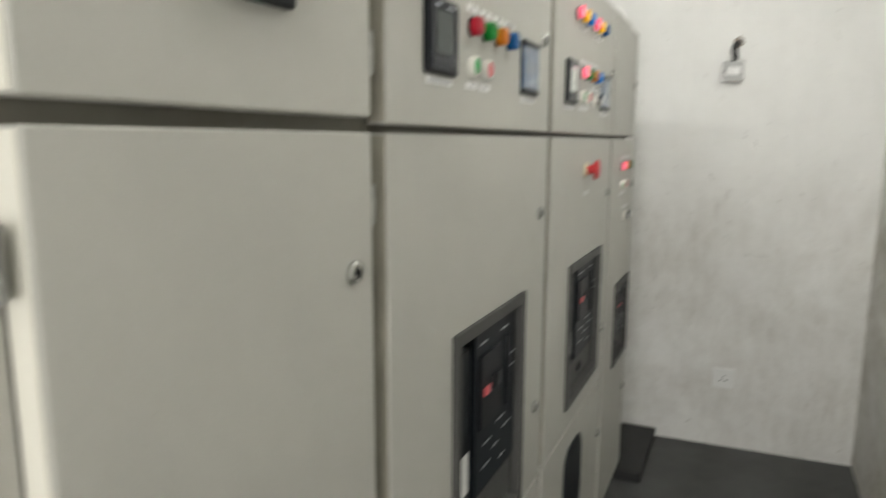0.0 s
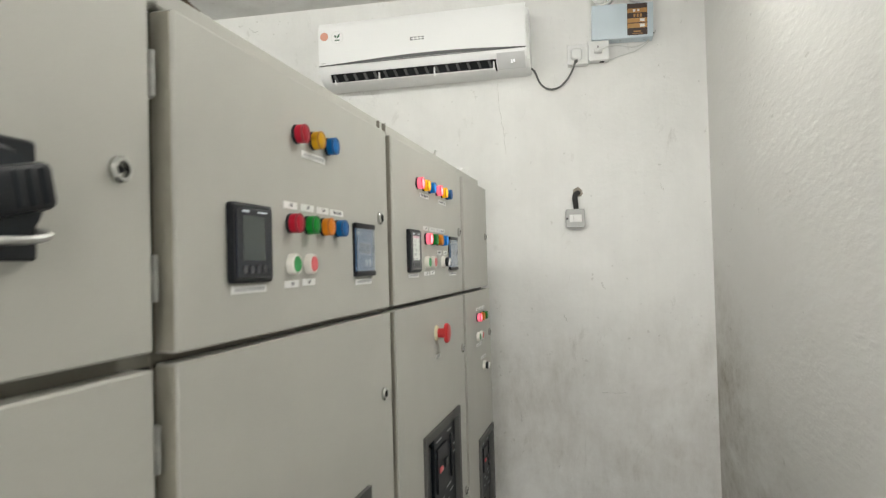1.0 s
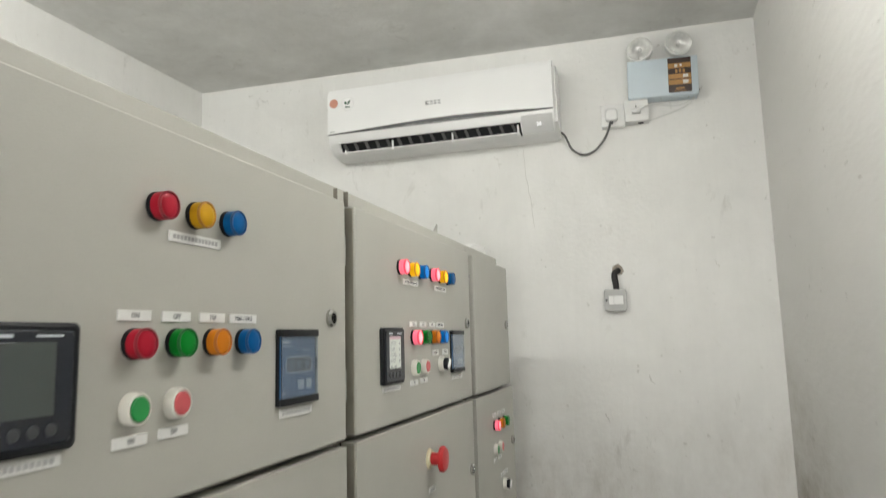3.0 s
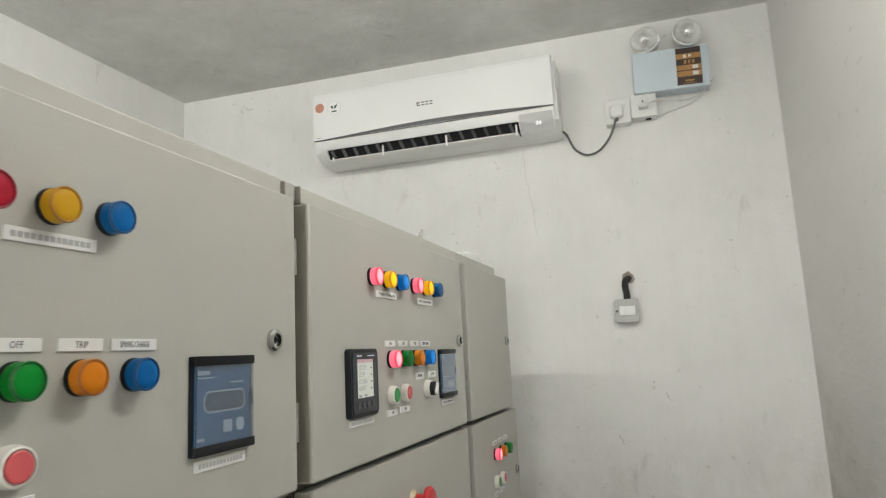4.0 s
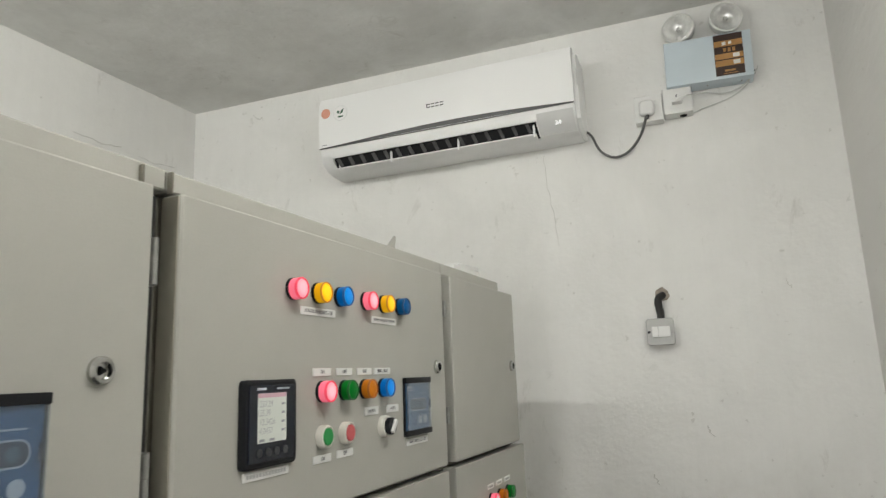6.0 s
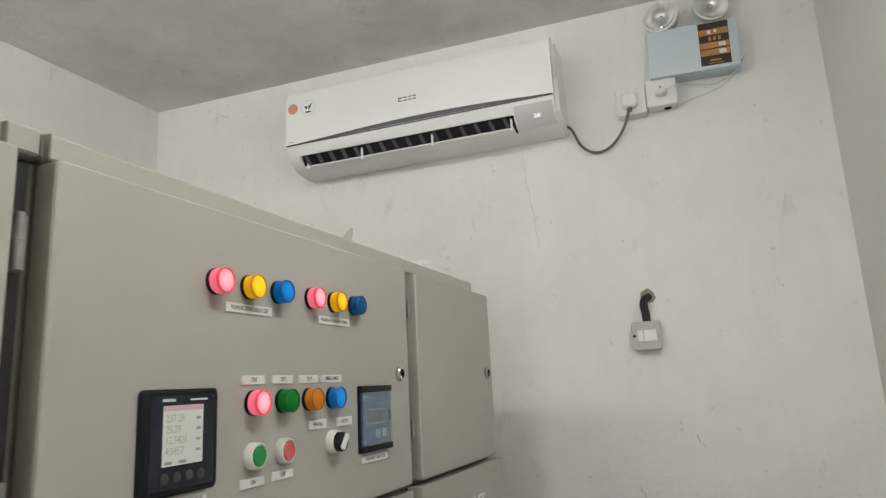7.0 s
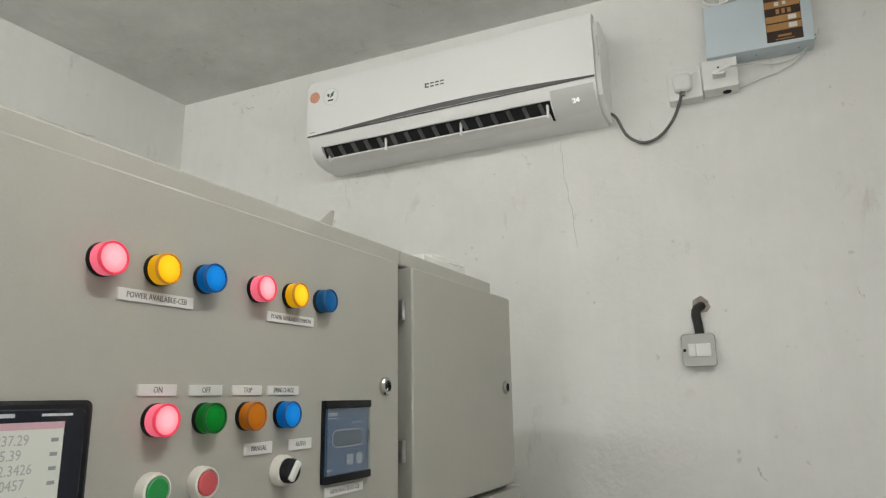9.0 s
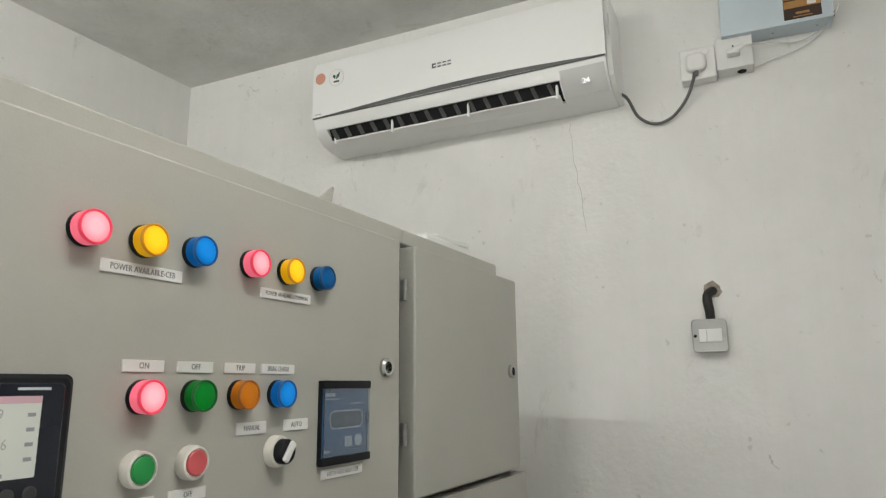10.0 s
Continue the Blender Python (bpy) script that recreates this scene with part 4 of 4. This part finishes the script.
# ---- emergency light, sockets, switch ----
def emergency_light(x, z):
    e = thing("emergency_light", on_wall(x, z) @ pose(0, 0, 0, 0, 0, -1.4), "pale blue emergency light box with two round lamps", "emergency light")
    W, H, D = 0.252, 0.148, 0.066
    part("housing", box((0, 0, 0), (W, H, D), 0.003), EM_BLUE, e, "pale blue-grey enamelled housing")
    lab = part("label", box((0.146, 0.010, D), (0.228, H - 0.004, D + 0.0006)), BROWN, e, "brown and gold product label")
    rows = ((0.040, 0.059), (0.063, 0.081), (0.104, 0.123))
    for a, b in rows:
        part("label_band", box((0.147, a, D + 0.0006), (0.227, b, D + 0.0010)), GOLD, lab, "gold band")
    bars("print", [(0.172, 0.086, 0.180, 0.099), (0.185, 0.086, 0.193, 0.099), (0.198, 0.086, 0.206, 0.099), (0.172, 0.022, 0.202, 0.028), (0.166, 0.015, 0.208, 0.017)], GOLD, lab, D + 0.0006)
    bars("pale_print", [(0.198, 0.043, 0.217, 0.056), (0.198, 0.066, 0.217, 0.078), (0.170, 0.108, 0.180, 0.119), (0.188, 0.110, 0.196, 0.119)], PLATE, lab, D + 0.0012)
    for k, (u, v, turn, tip) in enumerate(((0.052, H + 0.046, -14, -6), (0.186, H + 0.054, 10, -4))):
        m = Matrix.Translation((u, v, 0.040)) @ pose(0, 0, 0, tip, turn, 0) @ Matrix.Diagonal((1.28, 1.28, 1.15, 1))
        lamp = part("lamp_head", lathe([(0, -0.030), (0.018, -0.028), (0.034, -0.010), (0.040, 0.012), (0.0405, 0.020), (0.037, 0.022), (0.0355, 0.018)], 32), PORCELAIN, e, "round white swivel lamp head", m)
        part("reflector", lathe([(0.0355, 0.018), (0.030, 0.006), (0.018, -0.006), (0.008, -0.010), (0, -0.010)], 32), REFLECTOR, lamp, "bright faceted reflector")
        part("bulb", lathe([(0, 0.008), (0.005, 0.006), (0.006, 0.0), (0.005, -0.010)], 14), GLASS, lamp)
        g = part("lens", lathe([(0.0365, 0.0185), (0.030, 0.0225), (0.016, 0.0250), (0, 0.0258)], 32), GLASS, lamp, "clear domed lens")
        g.visible_shadow = False
        part("stem", lathe([(0.007, -0.02), (0.007, 0.02)], 12), PORCELAIN, e, "", Matrix.Translation((u, H + 0.003, 0.036)) @ pose(0, 0, 0, 90))
    for u in (0.07, 0.12, 0.218):
        part("screw", lathe([(0.003, 0), (0.0025, 0.0012), (0, 0.0012)], 10), STEEL, e, "", Matrix.Translation((u, -0.0002, 0.034)) @ pose(0, 0, 0, 90))
    part("toggle", box((W, 0.016, 0.030), (W + 0.006, 0.026, 0.040), 0.001), BLACK, e, "black test toggle")


EX, EZ = 0.388, 2.374
emergency_light(EX, EZ)


def wall_socket(x, z, deep, plug):
    e = thing("wall_socket", on_wall(x, z), "white square surface socket with %s" % ("a fat white plug" if plug == "big" else "a small white plug" if plug else "no plug"), "socket", "wall sockets")
    part("back_box", plate(-0.043, -0.043, 0.043, 0.043, 0, deep, 0.004, 0.001), WHITE_PLASTIC, e)
    part("face_plate", plate(-0.0435, -0.0435, 0.0435, 0.0435, deep, deep + 0.007, 0.004, 0.002), WHITE_PLASTIC, e)
    part("switch_ring", lathe([(0.0095, 0), (0.0095, 0.0018), (0.008, 0.0022), (0.0075, 0.001), (0, 0.0014)], 20), WHITE_PLASTIC, e, "round switch", Matrix.Translation((0.020, 0.030, deep + 0.007)))
    if plug == "big":
        p = part("plug", plate(-0.024, -0.022, 0.024, 0.026, 0, 0.022, 0.014, 0.005, 6), WHITE_PLASTIC, e, "fat white plug", Matrix.Translation((-0.005, -0.004, deep + 0.007)))
        part("cord_grip", lathe([(0.006, 0), (0.0045, 0.014)], 12), CABLE_GREY, p, "", Matrix.Translation((0, -0.020, 0.011)) @ pose(0, 0, 0, 90))
    elif plug:
        p = part("plug", box((-0.018, -0.016, 0), (0.014, -0.002, 0.028), 0.004), WHITE_PLASTIC, e, "small white two-pin plug", Matrix.Translation((0, 0, deep + 0.007)))
        part("nose", lathe([(0.007, 0), (0.004, 0.03)], 12), WHITE_PLASTIC, p, "", Matrix.Translation((-0.002, -0.006, 0.024)) @ pose(0, 0, 0, 0, 80, 12))
        part("pin_slot", box((-0.004, 0.010, deep + 0.007), (0.000, 0.018, deep + 0.0076)), DARK, e)
        part("knockout", lathe([(0.011, 0), (0.011, 0.0012), (0, 0.0012)], 20), DARK, e, "", Matrix.Translation((0.014, -0.0432, 0.018)) @ pose(0, 0, 0, 90))
    else:
        for u, v in ((-0.010, -0.008), (0.010, -0.008), (0, 0.010)):
            part("pin_slot", box((u - 0.0035, v - 0.003, deep + 0.007), (u + 0.0035, v + 0.003, deep + 0.0076)), DARK, e)


wall_socket(0.327, 2.326, 0.034, "big")
wall_socket(0.4155, 2.335, 0.042, "small")
wall_socket(0.346, 0.315, 0.004, "")


def lay_cable(name, pts, radius, mat, label):
    """A cable given by x, z and its distance from the end wall."""
    tagged(part(name, tube([on_wall(x, z, w).translation for x, z, w in pts], radius), mat), label, "cable")


lay_cable("power_cable", [(0.122, 2.287, 0.03), (0.142, 2.266, 0.035), (0.165, 2.215, 0.022), (0.205, 2.190, 0.014), (0.250, 2.200, 0.014), (0.290, 2.240, 0.022), (0.313, 2.285, 0.040), (0.317, 2.308, 0.046)], 0.0042, CABLE_GREY, "grey power cable drooping from air conditioner to plug")
lay_cable("lamp_cable", [(0.432, 2.336, 0.075), (0.46, 2.345, 0.05), (0.50, 2.355, 0.02), (0.56, 2.346, 0.012), (0.61, 2.358, 0.02), (0.645, 2.384, 0.05), (0.652, 2.398, 0.055)], 0.0020, CABLE_WHITE, "thin white cable from emergency light to socket")
lay_cable("lamp_cable", [(0.456, 2.298, 0.006), (0.50, 2.312, 0.006), (0.57, 2.330, 0.008), (0.62, 2.360, 0.012), (0.648, 2.394, 0.04)], 0.0016, CABLE_WHITE, "thin white wire under the emergency light")

sw = thing("isolator_switch", on_wall(0.296, 1.6185), "grey metal-clad wall switch with white rockers", "switch")
part("back_box", plate(-0.040, -0.040, 0.040, 0.040, 0, 0.026, 0.010, 0.002, 6), material("grey metal box", (0.36, 0.36, 0.345), 0.45, 0.2, vary=0.06), sw)
part("face_plate", plate(-0.0405, -0.0405, 0.0405, 0.0405, 0.026, 0.030, 0.010, 0.002, 6), material("grey metal plate", (0.42, 0.42, 0.405), 0.45, 0.2, vary=0.06), sw)
part("rocker", plate(-0.024, -0.016, -0.007, 0.016, 0.030, 0.036, 0.001, 0.001), WHITE_PLASTIC, sw, "white rocker")
part("rocker", plate(-0.006, -0.016, 0.028, 0.016, 0.030, 0.0335, 0.001, 0.001), WHITE_PLASTIC, sw, "white blank and rocker")
for u in (-0.033, 0.034):
    part("screw", lathe([(0.004, 0.030), (0.0035, 0.0312), (0, 0.0312)], 14), STEEL if u > 0 else DARK, sw, "", Matrix.Translation((u, 0, 0)))
lay_cable("conduit", [(0.301, 1.655, 0.016), (0.300, 1.680, 0.018), (0.297, 1.705, 0.019), (0.300, 1.722, 0.014), (0.312, 1.732, -0.004)], 0.0115, CABLE_BLACK, "black flexible conduit from wall hole to switch")
bm = bmesh.new()
rnd = random.Random(4)
outer = [bm.verts.new((0.023 * (0.75 + 0.5 * rnd.random()) * math.cos(math.tau * k / 13), 0.020 * (0.75 + 0.5 * rnd.random()) * math.sin(math.tau * k / 13), 0.0012)) for k in range(13)]
bm.faces.new(outer)
tagged(part("wall_chase", bm, BROKEN, None, "", on_wall(0.309, 1.735)), "ragged broken plaster hole round the conduit", "wall hole", "", "structure")


def crack(pts, width, seed, place=None):
    """A hairline plaster crack: (x, z) points on the end wall, or on the wall that place() gives."""
    place = place or (lambda x, z: on_wall(x, z, 0.0008).translation)
    rnd = random.Random(seed)
    bm = bmesh.new()
    path = []
    for (x0, z0), (x1, z1) in zip(pts, pts[1:]):
        for k in range(6):
            t = k / 6
            path.append((x0 + (x1 - x0) * t + rnd.uniform(-0.003, 0.003), z0 + (z1 - z0) * t + rnd.uniform(-0.003, 0.003)))
    flat = abs(pts[0][0] - pts[-1][0]) > abs(pts[0][1] - pts[-1][1])
    rows = []
    for x, z in path:
        h = width * rnd.uniform(0.4, 1.3)
        rows.append([bm.verts.new(place(x, z + k * h) if flat else place(x + k * h, z)) for k in (-1, 1)])
    for a, b in zip(rows, rows[1:]):
        bm.faces.new((a[0], a[1], b[1], b[0]))
    tagged(part("plaster_crack", bm, CRACK), "hairline crack in the whitewashed plaster", "crack", "", "structure")


crack([(-0.028, 2.235), (-0.022, 2.12), (-0.005, 2.03), (0.004, 1.90)], 0.0008, 2)
crack([(0.385, 0.865), (0.44, 0.862), (0.50, 0.866)], 0.0014, 6)
crack([(-1.22, 2.60), (-1.19, 2.575), (-1.18, 2.585), (-1.172, 2.56)], 0.002, 3)
crack([(0.655, 1.755), (0.662, 1.735), (0.672, 1.725)], 0.0016, 11)
crack([(0.40, 1.34), (0.405, 1.32), (0.418, 1.31)], 0.002, 12)
crack([(0.235, 1.20), (0.245, 1.185), (0.247, 1.165)], 0.0025, 13)


def west(y, z):
    return Vector((WEST + 0.0008, y, z))


crack([(2.62, 2.395), (2.74, 2.385), (2.84, 2.40)], 0.0018, 15, west)
crack([(2.90, 2.385), (2.98, 2.378), (3.10, 2.392)], 0.0014, 16, west)
crack([(2.77, 2.30), (2.80, 2.296), (2.84, 2.304)], 0.003, 17, west)
